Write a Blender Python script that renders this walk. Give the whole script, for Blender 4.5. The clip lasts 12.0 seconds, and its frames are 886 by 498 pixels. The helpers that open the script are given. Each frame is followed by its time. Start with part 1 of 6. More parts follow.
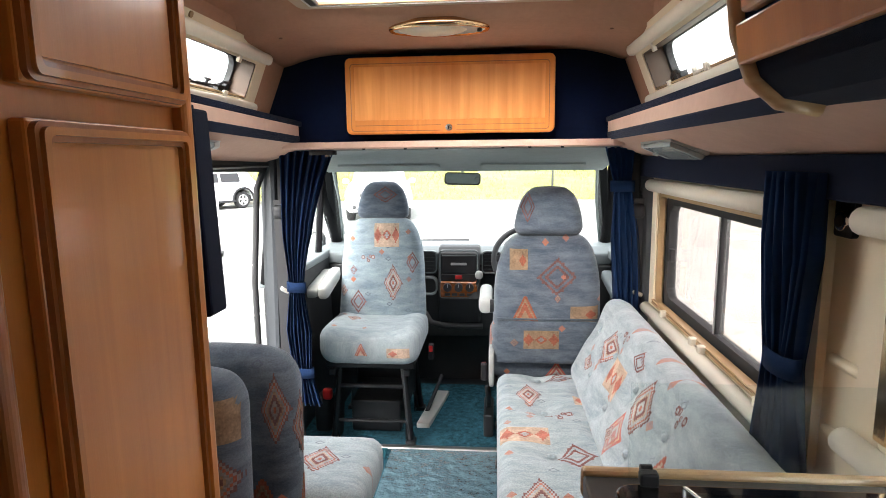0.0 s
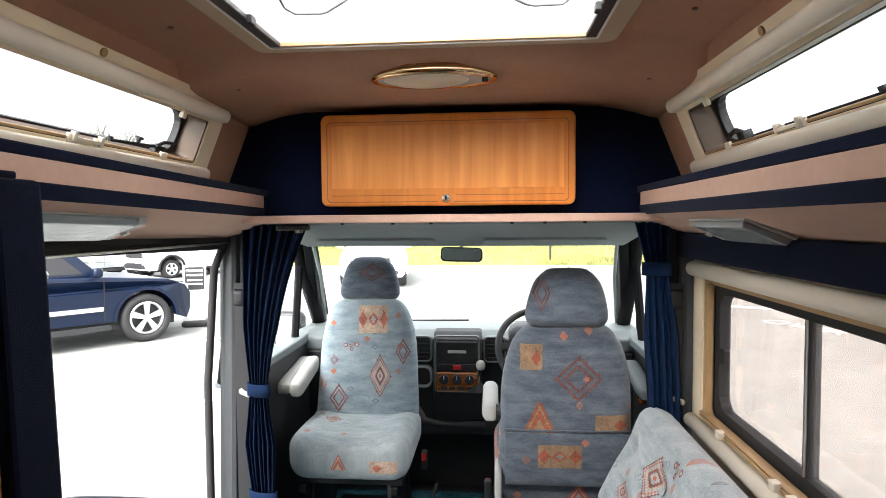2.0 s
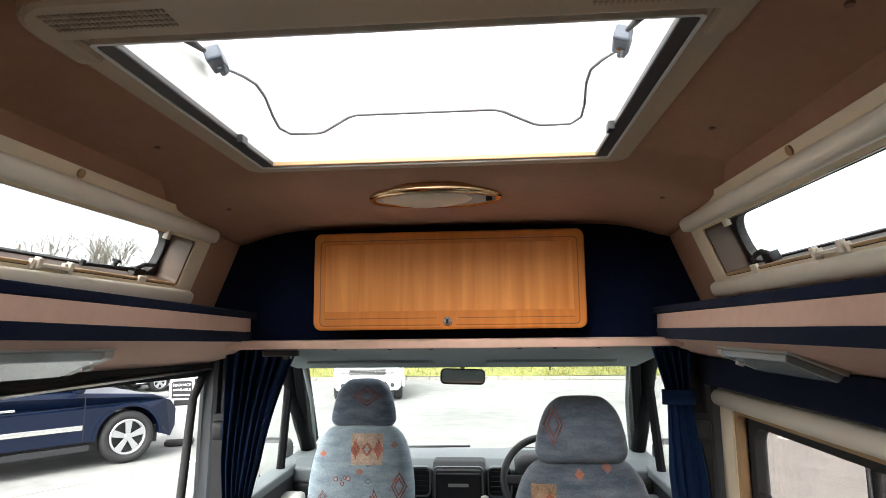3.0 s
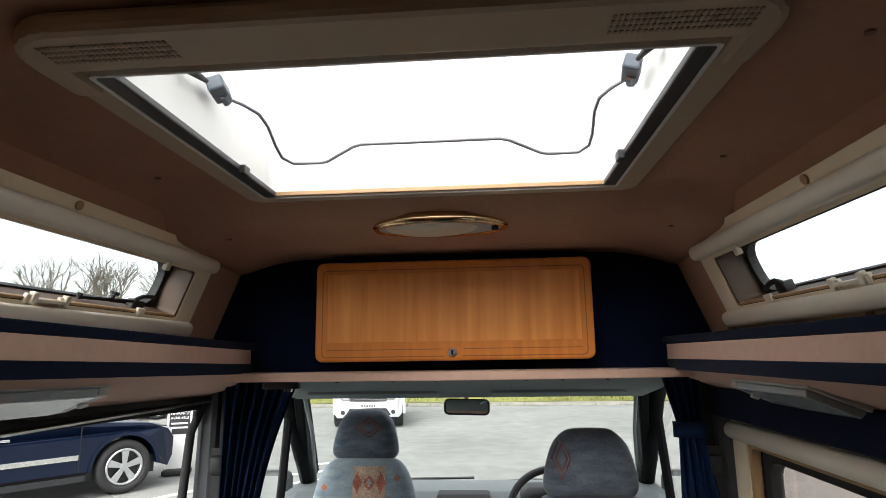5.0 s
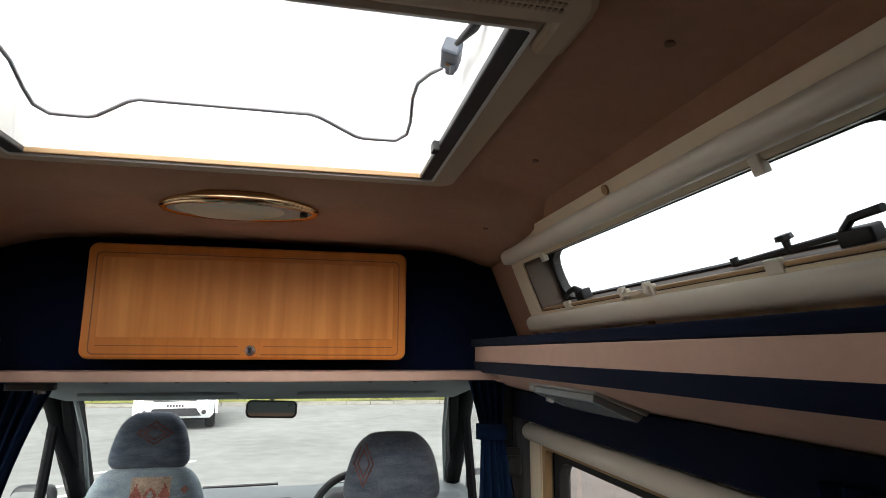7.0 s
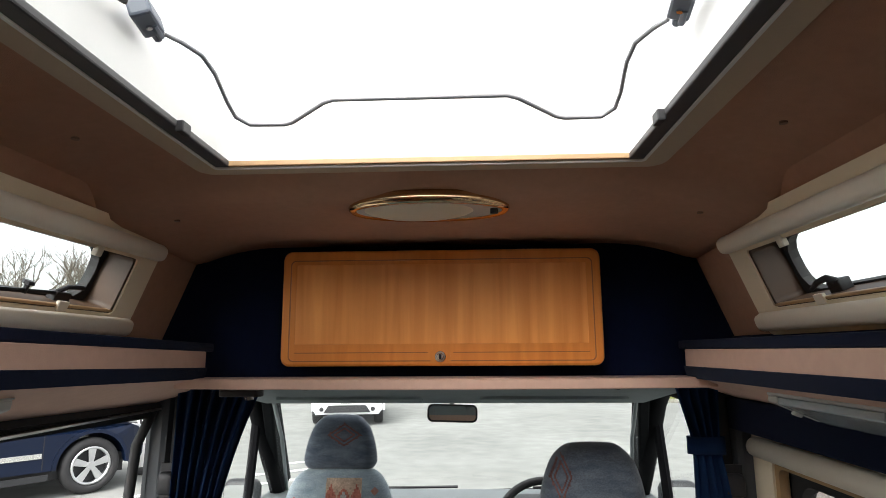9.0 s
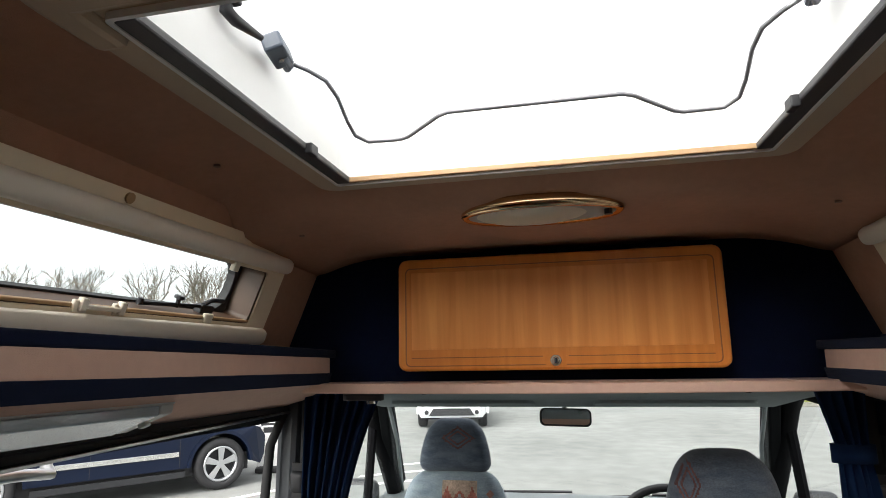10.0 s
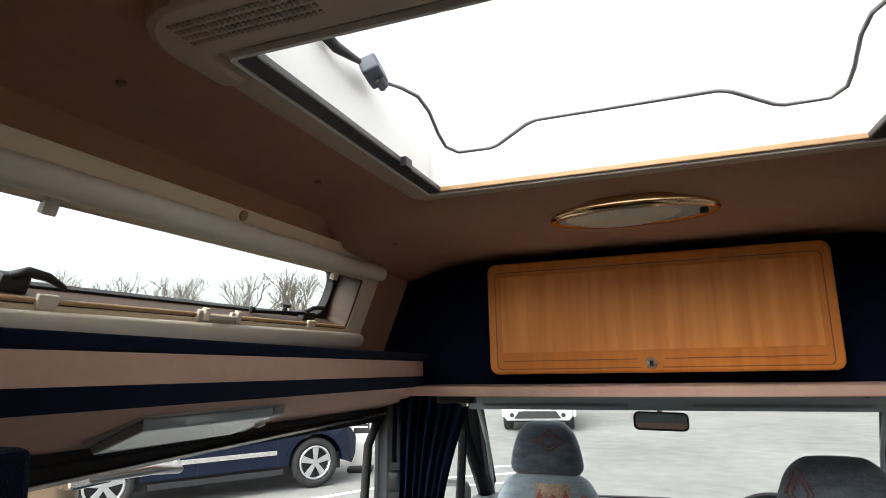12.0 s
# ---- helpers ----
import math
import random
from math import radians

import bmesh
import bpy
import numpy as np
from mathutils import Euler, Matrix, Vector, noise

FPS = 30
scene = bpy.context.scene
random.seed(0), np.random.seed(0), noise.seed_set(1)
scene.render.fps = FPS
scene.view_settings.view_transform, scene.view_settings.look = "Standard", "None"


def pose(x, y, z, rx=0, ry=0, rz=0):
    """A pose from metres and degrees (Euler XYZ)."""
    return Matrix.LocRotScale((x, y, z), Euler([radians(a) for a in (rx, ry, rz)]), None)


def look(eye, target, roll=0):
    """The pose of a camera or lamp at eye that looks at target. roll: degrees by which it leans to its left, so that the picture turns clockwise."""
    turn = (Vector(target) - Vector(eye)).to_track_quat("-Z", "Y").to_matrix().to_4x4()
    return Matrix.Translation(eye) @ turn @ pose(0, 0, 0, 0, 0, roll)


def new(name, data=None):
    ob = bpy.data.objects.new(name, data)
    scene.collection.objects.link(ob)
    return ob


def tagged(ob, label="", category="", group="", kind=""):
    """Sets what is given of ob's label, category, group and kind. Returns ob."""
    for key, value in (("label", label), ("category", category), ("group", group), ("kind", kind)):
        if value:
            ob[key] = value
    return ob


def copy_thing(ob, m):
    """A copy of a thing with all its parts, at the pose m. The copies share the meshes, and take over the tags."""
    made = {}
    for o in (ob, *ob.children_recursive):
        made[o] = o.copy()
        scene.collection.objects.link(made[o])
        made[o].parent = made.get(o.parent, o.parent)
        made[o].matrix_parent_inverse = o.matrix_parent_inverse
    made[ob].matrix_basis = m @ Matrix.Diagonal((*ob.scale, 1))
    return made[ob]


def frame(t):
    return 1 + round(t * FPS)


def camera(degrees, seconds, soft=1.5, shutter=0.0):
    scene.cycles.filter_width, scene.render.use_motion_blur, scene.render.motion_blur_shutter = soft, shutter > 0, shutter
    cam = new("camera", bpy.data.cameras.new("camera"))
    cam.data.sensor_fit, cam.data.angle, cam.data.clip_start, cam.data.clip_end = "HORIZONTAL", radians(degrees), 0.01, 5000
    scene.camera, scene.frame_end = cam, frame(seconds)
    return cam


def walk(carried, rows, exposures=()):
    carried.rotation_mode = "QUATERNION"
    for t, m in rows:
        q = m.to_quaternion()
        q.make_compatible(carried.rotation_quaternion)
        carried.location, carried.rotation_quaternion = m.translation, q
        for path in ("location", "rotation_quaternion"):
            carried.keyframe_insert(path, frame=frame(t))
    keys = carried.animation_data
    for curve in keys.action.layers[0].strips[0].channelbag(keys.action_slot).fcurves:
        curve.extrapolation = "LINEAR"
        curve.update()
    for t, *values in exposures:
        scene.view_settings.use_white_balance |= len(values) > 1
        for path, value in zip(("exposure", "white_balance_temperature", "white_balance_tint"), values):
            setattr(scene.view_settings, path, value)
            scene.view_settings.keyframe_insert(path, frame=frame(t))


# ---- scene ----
cam = camera(74.0, 12.0, 0.8)
ROWS = [
    (0.0, 0.173, 0.081, 1.418, 5.06, -8.78, 0.62),
    (0.5, 0.168, 0.112, 1.410, 4.93, -8.78, 0.71),
    (1.0, 0.177, 0.245, 1.421, 4.73, -8.30, 0.62),
    (1.5, 0.160, 0.388, 1.437, 4.44, -4.04, 0.70),
    (2.0, 0.138, 0.514, 1.459, 4.75, -2.63, 0.42),
    (2.5, 0.112, 0.582, 1.482, 4.48, 0.70, 0.62),
    (3.0, 0.115, 0.637, 1.506, 4.43, 7.88, 0.62),
    (5.0, 0.102, 0.662, 1.524, 4.50, 10.24, 0.86),
    (5.5, 0.147, 0.764, 1.531, -0.96, 10.04, 0.54),
    (6.0, 0.206, 0.736, 1.495, -7.42, 11.42, -0.01),
    (6.5, 0.184, 0.740, 1.523, -12.11, 10.22, -0.28),
    (8.5, 0.108, 0.853, 1.533, -4.01, 10.00, -0.11),
    (9.0, 0.072, 0.880, 1.544, 2.65, 9.85, 0.33),
    (9.5, 0.036, 0.849, 1.539, 7.06, 10.07, 1.17),
    (10.0, 0.039, 0.863, 1.547, 12.25, 10.26, 1.03),
    (10.5, 0.031, 0.853, 1.546, 15.39, 10.46, 1.11),
    (11.0, 0.023, 0.844, 1.544, 17.98, 10.73, 1.27),
    (11.5, 0.024, 0.838, 1.543, 19.34, 10.87, 1.32),
    (12.0, 0.025, 0.833, 1.550, 20.18, 10.63, 1.27),
]
walk(cam, [(t, pose(x, y, z, 90 + pitch, roll, yaw)) for t, x, y, z, yaw, pitch, roll in ROWS],
     [(0.0, 3.38), (1.3, 3.25), (2.0, 2.9), (2.5, 2.6), (3.0, 2.35), (5.0, 1.68), (6.0, 1.65), (8.5, 1.93), (9.0, 1.86), (10.5, 1.7), (12.0, 1.68)])

import itertools
from mathutils.bvhtree import BVHTree

# ---- world and light ----
world = bpy.data.worlds.new("overcast")
scene.world = world
world.use_nodes = True
wt = world.node_tree
sky = wt.nodes.new("ShaderNodeTexSky")
sky.sky_type = "NISHITA"
sky.sun_disc = False
sky.sun_elevation = radians(40)
sky.sun_rotation = radians(200)
sky.dust_density = 4.0
hsv = wt.nodes.new("ShaderNodeHueSaturation")
hsv.inputs["Saturation"].default_value = 0.15
wt.links.new(sky.outputs[0], hsv.inputs["Color"])
wt.links.new(hsv.outputs[0], wt.nodes["Background"].inputs[0])
wt.nodes["Background"].inputs[1].default_value = 0.15
sun_data = bpy.data.lights.new("sun", "SUN")
sun_data.energy = 0.9
sun_data.angle = radians(50)
sun_data.color = (1.0, 0.96, 0.9)
sun = new("sun", sun_data)
sun.matrix_world = look((0, 0, 30), (6, 12, 0))


# ---- materials ----
def mat(name, color, rough=0.6, metal=0.0, var=0.12, scale=30.0, bump=0.0, bscale=200.0, stretch=(1, 1, 1), coat=0.0, sheen=0.0):
    """A surface with broad and fine colour variation and a fine relief."""
    m = bpy.data.materials.new(name)
    m.use_nodes = True
    n, l = m.node_tree.nodes, m.node_tree.links
    b = n["Principled BSDF"]
    tc = n.new("ShaderNodeTexCoord")
    mp = n.new("ShaderNodeMapping")
    mp.inputs["Scale"].default_value = stretch
    l.new(tc.outputs["Object"], mp.inputs["Vector"])
    a = n.new("ShaderNodeTexNoise")
    a.inputs["Scale"].default_value = scale
    a.inputs["Detail"].default_value = 6
    l.new(mp.outputs[0], a.inputs["Vector"])
    broad = n.new("ShaderNodeTexNoise")
    broad.inputs["Scale"].default_value = scale * 0.13
    l.new(mp.outputs[0], broad.inputs["Vector"])
    add = n.new("ShaderNodeMath")
    add.operation = "ADD"
    l.new(a.outputs["Fac"], add.inputs[0])
    l.new(broad.outputs["Fac"], add.inputs[1])
    mr = n.new("ShaderNodeMapRange")
    mr.inputs["From Min"].default_value = 0.6
    mr.inputs["From Max"].default_value = 1.4
    mr.inputs["To Min"].default_value = 1 - var
    mr.inputs["To Max"].default_value = 1 + var
    l.new(add.outputs[0], mr.inputs["Value"])
    mx = n.new("ShaderNodeVectorMath")
    mx.operation = "SCALE"
    mx.inputs[0].default_value = color[:3]
    l.new(mr.outputs[0], mx.inputs["Scale"])
    l.new(mx.outputs[0], b.inputs["Base Color"])
    b.inputs["Roughness"].default_value = rough
    b.inputs["Metallic"].default_value = metal
    b.inputs["Coat Weight"].default_value = coat
    if rough >= 0.85:
        b.inputs["Specular IOR Level"].default_value = 0.12
    b.inputs["Sheen Weight"].default_value = sheen
    if bump:
        f = n.new("ShaderNodeTexNoise")
        f.inputs["Scale"].default_value = bscale
        f.inputs["Detail"].default_value = 4
        l.new(mp.outputs[0], f.inputs["Vector"])
        bp = n.new("ShaderNodeBump")
        bp.inputs["Strength"].default_value = bump
        bp.inputs["Distance"].default_value = 0.003
        l.new(f.outputs["Fac"], bp.inputs["Height"])
        l.new(bp.outputs[0], b.inputs["Normal"])
    return m


def wood(name, dark, light, stretch, rough=0.35):
    """Laminate with long grain along the axis that is stretched least."""
    m = mat(name, dark, rough, 0, 0.1, 20, 0.05, 120, stretch, coat=0.25)
    n, l = m.node_tree.nodes, m.node_tree.links
    b = n["Principled BSDF"]
    mp = n["Mapping"]
    g = n.new("ShaderNodeTexNoise")
    g.inputs["Scale"].default_value = 9
    g.inputs["Detail"].default_value = 8
    g.inputs["Distortion"].default_value = 0.6
    l.new(mp.outputs[0], g.inputs["Vector"])
    r = n.new("ShaderNodeValToRGB")
    r.color_ramp.elements[0].position, r.color_ramp.elements[0].color = 0.3, (*dark, 1)
    r.color_ramp.elements[1].position, r.color_ramp.elements[1].color = 0.7, (*light, 1)
    l.new(g.outputs["Fac"], r.inputs[0])
    l.new(r.outputs[0], b.inputs["Base Color"])
    return m


def upholstery(name, axes, base_a, base_b, offset=(0, 0, 0)):
    """Woven blue-grey cloth with scattered stepped diamonds and blocks in red and sand; axes: the two axes of the pattern."""
    m = mat(name, base_a, 0.9, 0, 0.15, 60, 0.35, 700, sheen=0.3)
    n, l = m.node_tree.nodes, m.node_tree.links
    b = n["Principled BSDF"]
    tc = n["Texture Coordinate"]
    sep = n.new("ShaderNodeSeparateXYZ")
    shift = n.new("ShaderNodeVectorMath")
    shift.inputs[1].default_value = offset
    l.new(tc.outputs["Object"], shift.inputs[0])
    l.new(shift.outputs[0], sep.inputs[0])
    com = n.new("ShaderNodeCombineXYZ")
    l.new(sep.outputs[axes[0]], com.inputs[0])
    l.new(sep.outputs[axes[1]], com.inputs[1])
    wave = n.new("ShaderNodeTexNoise")
    wave.inputs["Scale"].default_value = 14
    wave.inputs["Detail"].default_value = 7
    wave.inputs["Roughness"].default_value = 0.7
    stretch = n.new("ShaderNodeMapping")
    stretch.inputs["Scale"].default_value = (0.6, 1.8, 1)
    l.new(com.outputs[0], stretch.inputs["Vector"])
    l.new(stretch.outputs[0], wave.inputs["Vector"])
    ground = n.new("ShaderNodeValToRGB")
    ground.color_ramp.elements[0].position, ground.color_ramp.elements[0].color = 0.35, (*base_a, 1)
    ground.color_ramp.elements[1].position, ground.color_ramp.elements[1].color = 0.65, (*base_b, 1)
    l.new(wave.outputs["Fac"], ground.inputs[0])
    last = ground.outputs[0]

    def layer(last, metric, scale, rand, squash, stops, share, seed):
        mp = n.new("ShaderNodeMapping")
        mp.inputs["Scale"].default_value = (squash[0], squash[1], 1)
        mp.inputs["Location"].default_value = (seed, seed * 0.7, 0)
        l.new(com.outputs[0], mp.inputs["Vector"])
        v = n.new("ShaderNodeTexVoronoi")
        v.voronoi_dimensions = "2D"
        v.distance = metric
        v.inputs["Scale"].default_value = scale
        v.inputs["Randomness"].default_value = rand
        l.new(mp.outputs[0], v.inputs["Vector"])
        ramp = n.new("ShaderNodeValToRGB")
        ramp.color_ramp.interpolation = "CONSTANT"
        els = ramp.color_ramp.elements
        while len(els) < len(stops):
            els.new(0.5)
        for e, (pos, col) in zip(els, stops):
            e.position, e.color = pos, col
        l.new(v.outputs["Distance"], ramp.inputs[0])
        s = n.new("ShaderNodeSeparateColor")
        l.new(v.outputs["Color"], s.inputs[0])
        pick = n.new("ShaderNodeMath")
        pick.operation = "LESS_THAN"
        pick.inputs[1].default_value = share
        l.new(s.outputs[0], pick.inputs[0])
        worn = n.new("ShaderNodeMapRange")
        worn.inputs["From Min"].default_value = 0.35
        worn.inputs["From Max"].default_value = 0.6
        worn.inputs["To Min"].default_value = 0.35
        worn.inputs["To Max"].default_value = 0.95
        l.new(wave.outputs["Fac"], worn.inputs["Value"])
        m1 = n.new("ShaderNodeMath")
        m1.operation = "MULTIPLY"
        l.new(pick.outputs[0], m1.inputs[0])
        l.new(ramp.outputs["Alpha"], m1.inputs[1])
        m2 = n.new("ShaderNodeMath")
        m2.operation = "MULTIPLY"
        l.new(m1.outputs[0], m2.inputs[0])
        l.new(worn.outputs[0], m2.inputs[1])
        mix = n.new("ShaderNodeMix")
        mix.data_type = "RGBA"
        l.new(m2.outputs[0], mix.inputs["Factor"])
        l.new(last, mix.inputs["A"])
        l.new(ramp.outputs["Color"], mix.inputs["B"])
        return mix.outputs["Result"]

    none = (0, 0, 0, 0)
    red, sand, rust, pale, ink = (0.52, 0.09, 0.05, 1), (0.62, 0.36, 0.2, 1), (0.45, 0.14, 0.07, 1), (0.5, 0.42, 0.36, 1), (0.08, 0.09, 0.13, 0.8)
    last = layer(last, "MANHATTAN", 5.0, 0.6, (1.25, 0.85), [(0, red), (0.07, pale), (0.14, red), (0.2, sand), (0.235, red), (0.3, none)], 0.1, 0.4)
    last = layer(last, "MANHATTAN", 13.0, 0.9, (1, 1), [(0, rust), (0.2, none)], 0.16, 7.7)
    last = layer(last, "MANHATTAN", 9.0, 0.9, (1, 1.5), [(0, none), (0.1, ink), (0.16, none)], 0.12, 5.3)
    fine = n.new("ShaderNodeTexNoise")
    fine.inputs["Scale"].default_value = 260
    fine.inputs["Detail"].default_value = 3
    rib = n.new("ShaderNodeMapping")
    rib.inputs["Scale"].default_value = (0.8, 0.8, 1.2)
    l.new(tc.outputs["Object"], rib.inputs["Vector"])
    l.new(rib.outputs[0], fine.inputs["Vector"])
    grain = n.new("ShaderNodeMapRange")
    grain.inputs["From Min"].default_value, grain.inputs["From Max"].default_value = 0.3, 0.7
    grain.inputs["To Min"].default_value, grain.inputs["To Max"].default_value = 0.8, 1.18
    l.new(fine.outputs["Fac"], grain.inputs["Value"])
    mul = n.new("ShaderNodeVectorMath")
    mul.operation = "SCALE"
    l.new(last, mul.inputs[0])
    l.new(grain.outputs[0], mul.inputs["Scale"])
    l.new(mul.outputs[0], b.inputs["Base Color"])
    return m


def glass(name, tint=(0.93, 0.96, 0.95), gloss=1.0, haze=0.0):
    """Thin pane: clear, with a mirror reflection that grows at grazing angles; haze: share that scatters."""
    m = bpy.data.materials.new(name)
    m.use_nodes = True
    n, l = m.node_tree.nodes, m.node_tree.links
    n.remove(n["Principled BSDF"])
    out = n["Material Output"]
    tr = n.new("ShaderNodeBsdfTransparent")
    tr.inputs[0].default_value = (*tint, 1)
    gl = n.new("ShaderNodeBsdfGlossy")
    gl.inputs["Roughness"].default_value = 0.03
    lw = n.new("ShaderNodeLayerWeight")
    pw = n.new("ShaderNodeMath")
    pw.operation = "POWER"
    pw.inputs[1].default_value = 5.0
    l.new(lw.outputs["Facing"], pw.inputs[0])
    fr = n.new("ShaderNodeMapRange")
    fr.inputs["To Min"].default_value = 0.04 * gloss
    fr.inputs["To Max"].default_value = 0.7 * gloss
    l.new(pw.outputs[0], fr.inputs["Value"])
    mx = n.new("ShaderNodeMixShader")
    l.new(fr.outputs[0], mx.inputs[0])
    l.new(tr.outputs[0], mx.inputs[1])
    l.new(gl.outputs[0], mx.inputs[2])
    last = mx.outputs[0]
    if haze:
        tl = n.new("ShaderNodeBsdfTranslucent")
        tl.inputs[0].default_value = (0.9, 0.9, 0.88, 1)
        m2 = n.new("ShaderNodeMixShader")
        m2.inputs[0].default_value = haze
        l.new(last, m2.inputs[1])
        l.new(tl.outputs[0], m2.inputs[2])
        last = m2.outputs[0]
    l.new(last, out.inputs[0])
    return m


CEIL = mat("ceiling_carpet", (0.45, 0.255, 0.17), 0.95, 0, 0.08, 60, 0.5, 900)
SHELF = mat("pink_beige_lining", (0.56, 0.37, 0.29), 0.9, 0, 0.06, 50, 0.35, 900)
NAVY = mat("navy_carpet", (0.002, 0.0055, 0.022), 0.95, 0, 0.2, 60, 0.5, 900, sheen=0.05)
CURTAIN = mat("blue_curtain_cloth", (0.012, 0.035, 0.1), 0.9, 0, 0.15, 40, 0.2, 600, sheen=0.05)
CREAM = mat("cream_plastic", (0.8, 0.69, 0.51), 0.45, 0, 0.05, 12, 0.05, 300)
TAN = mat("tan_plastic", (0.5, 0.39, 0.27), 0.5, 0, 0.05, 12, 0.05, 300)
CREAM_PALE = mat("pale_cream_blind_cassette", (0.72, 0.65, 0.54), 0.4, 0, 0.05, 12)
BROWN_SEAL = mat("brown_window_reveal", (0.06, 0.03, 0.014), 0.55, 0, 0.15, 20)
BLACK = mat("black_plastic", (0.012, 0.012, 0.014), 0.5, 0, 0.2, 30, 0.1, 400)
DOOR_BLACK = mat("matt_black_door_frame", (0.005, 0.005, 0.006), 0.9, 0, 0.2, 30)
RUBBER = mat("black_rubber", (0.016, 0.016, 0.017), 0.75, 0, 0.2, 30)
STEEL_BLACK = mat("black_painted_steel", (0.01, 0.01, 0.012), 0.4, 0.3, 0.2, 25)
GREY_PAINT = mat("grey_silver_paint", (0.06, 0.066, 0.074), 0.45, 0.1, 0.06, 10)
GREY_TRIM = mat("grey_headliner", (0.27, 0.3, 0.3), 0.85, 0, 0.08, 40, 0.2, 500)
PILLAR = mat("dark_pillar_trim", (0.007, 0.008, 0.009), 0.9, 0, 0.08, 40, 0.2, 500)
# Curtain cloth darkened for the bands, to offset the strong light on them.
TIE = mat("shaded_curtain_tie_cloth", (0.006, 0.017, 0.05), 0.95, 0, 0.15, 40, 0.2, 600)
GREY_DASH = mat("light_grey_dash", (0.12, 0.138, 0.144), 0.6, 0, 0.06, 30, 0.15, 500)
DARK_DASH = mat("dark_grey_dash", (0.014, 0.015, 0.017), 0.6, 0, 0.12, 30, 0.15, 500)
PALE_PLASTIC = mat("pale_grey_plastic", (0.42, 0.42, 0.4), 0.5, 0, 0.06, 15)
CHROME = mat("chrome", (0.75, 0.75, 0.74), 0.12, 1.0, 0.04, 20)
BRASS = mat("polished_brass", (0.72, 0.5, 0.29), 0.14, 1.0, 0.05, 20)
ALU = mat("brushed_aluminium", (0.55, 0.55, 0.54), 0.35, 1.0, 0.08, 60)
SAND_STEEL = mat("sand_coloured_seal", (0.4, 0.25, 0.12), 0.5, 0, 0.08, 30)
RED = mat("red_plastic", (0.6, 0.02, 0.02), 0.4, 0, 0.05, 20)
WHITE = mat("white_plastic", (0.75, 0.75, 0.73), 0.45, 0, 0.04, 15)
MILK = mat("frosted_diffuser", (0.66, 0.62, 0.5), 0.35, 0, 0.04, 30)
LAMP_LENS = mat("ribbed_lamp_lens", (0.3, 0.36, 0.38), 0.2, 0, 0.1, 60, 0.3, 250, stretch=(6, 1, 6), coat=0.4)
WOOD_V = wood("cherry_laminate_upright", (0.43, 0.14, 0.022), (0.52, 0.185, 0.034), (4, 4, 0.25))
WOOD_FIELD = wood("cherry_laminate_field", (0.46, 0.15, 0.026), (0.56, 0.2, 0.042), (3.5, 3.5, 0.2))
WOOD_LOCKER = wood("orange_cherry_laminate", (0.62, 0.185, 0.022), (0.74, 0.25, 0.036), (4, 4, 0.25), 0.5)
WOOD_LOCKER_FIELD = wood("striped_cherry_laminate", (0.68, 0.22, 0.035), (0.86, 0.34, 0.075), (3.5, 3.5, 0.2), 0.5)
for m in (WOOD_LOCKER, WOOD_LOCKER_FIELD):
    m.node_tree.nodes["Principled BSDF"].inputs["Coat Weight"].default_value = 0.04
WOOD_DARK = wood("cherry_moulding", (0.27, 0.08, 0.016), (0.36, 0.12, 0.027), (4, 4, 0.25))
WOOD_EDGE = wood("worktop_edge", (0.45, 0.26, 0.12), (0.6, 0.4, 0.22), (0.7, 9, 9))
DASH_WOOD = wood("dash_wood_trim", (0.18, 0.05, 0.012), (0.36, 0.12, 0.03), (2, 8, 8), 0.2)
CARPET = mat("teal_blue_carpet", (0.022, 0.08, 0.11), 0.98, 0, 0.9, 330, 1.0, 330)
MAT_RIB = mat("ribbed_teal_mat", (0.02, 0.1, 0.13), 0.9, 0, 0.3, 60, 0.8, 40, stretch=(8, 0.4, 1))
FILM = mat("crumpled_clear_film_over_carpet", (0.1, 0.17, 0.205), 0.1, 0, 0.35, 160, 1.0, 20, coat=1.0)
FILM.node_tree.nodes["Bump"].inputs["Distance"].default_value = 0.045
CLOTH_XZ = upholstery("woven_cloth_upright", (0, 2), (0.19, 0.245, 0.29), (0.34, 0.4, 0.43))
# The upright cloth again, darkened for seats that stand against the light.
CLOTH_XZ_SHADED = upholstery("woven_cloth_shaded", (0, 2), (0.052, 0.068, 0.094), (0.125, 0.148, 0.178), (0.37, 0, 0.21))
CLOTH_XY = upholstery("woven_cloth_flat", (0, 1), (0.25, 0.305, 0.335), (0.44, 0.485, 0.5), (0.1, 0.15, 0))
CLOTH_YZ = upholstery("woven_cloth_side", (1, 2), (0.25, 0.3, 0.33), (0.45, 0.49, 0.51), (0, 0.3, 0.1))
YARN = {1: mat("red_yarn", (0.43, 0.15, 0.11), 0.9, 0, 0.5, 150, 0.35, 700), 2: mat("sand_yarn", (0.5, 0.36, 0.27), 0.9, 0, 0.5, 150, 0.35, 700),
        3: mat("pale_yarn", (0.42, 0.4, 0.39), 0.9, 0, 0.5, 150, 0.35, 700), 4: mat("dull_red_yarn", (0.24, 0.11, 0.1), 0.9, 0, 0.5, 150, 0.35, 700)}
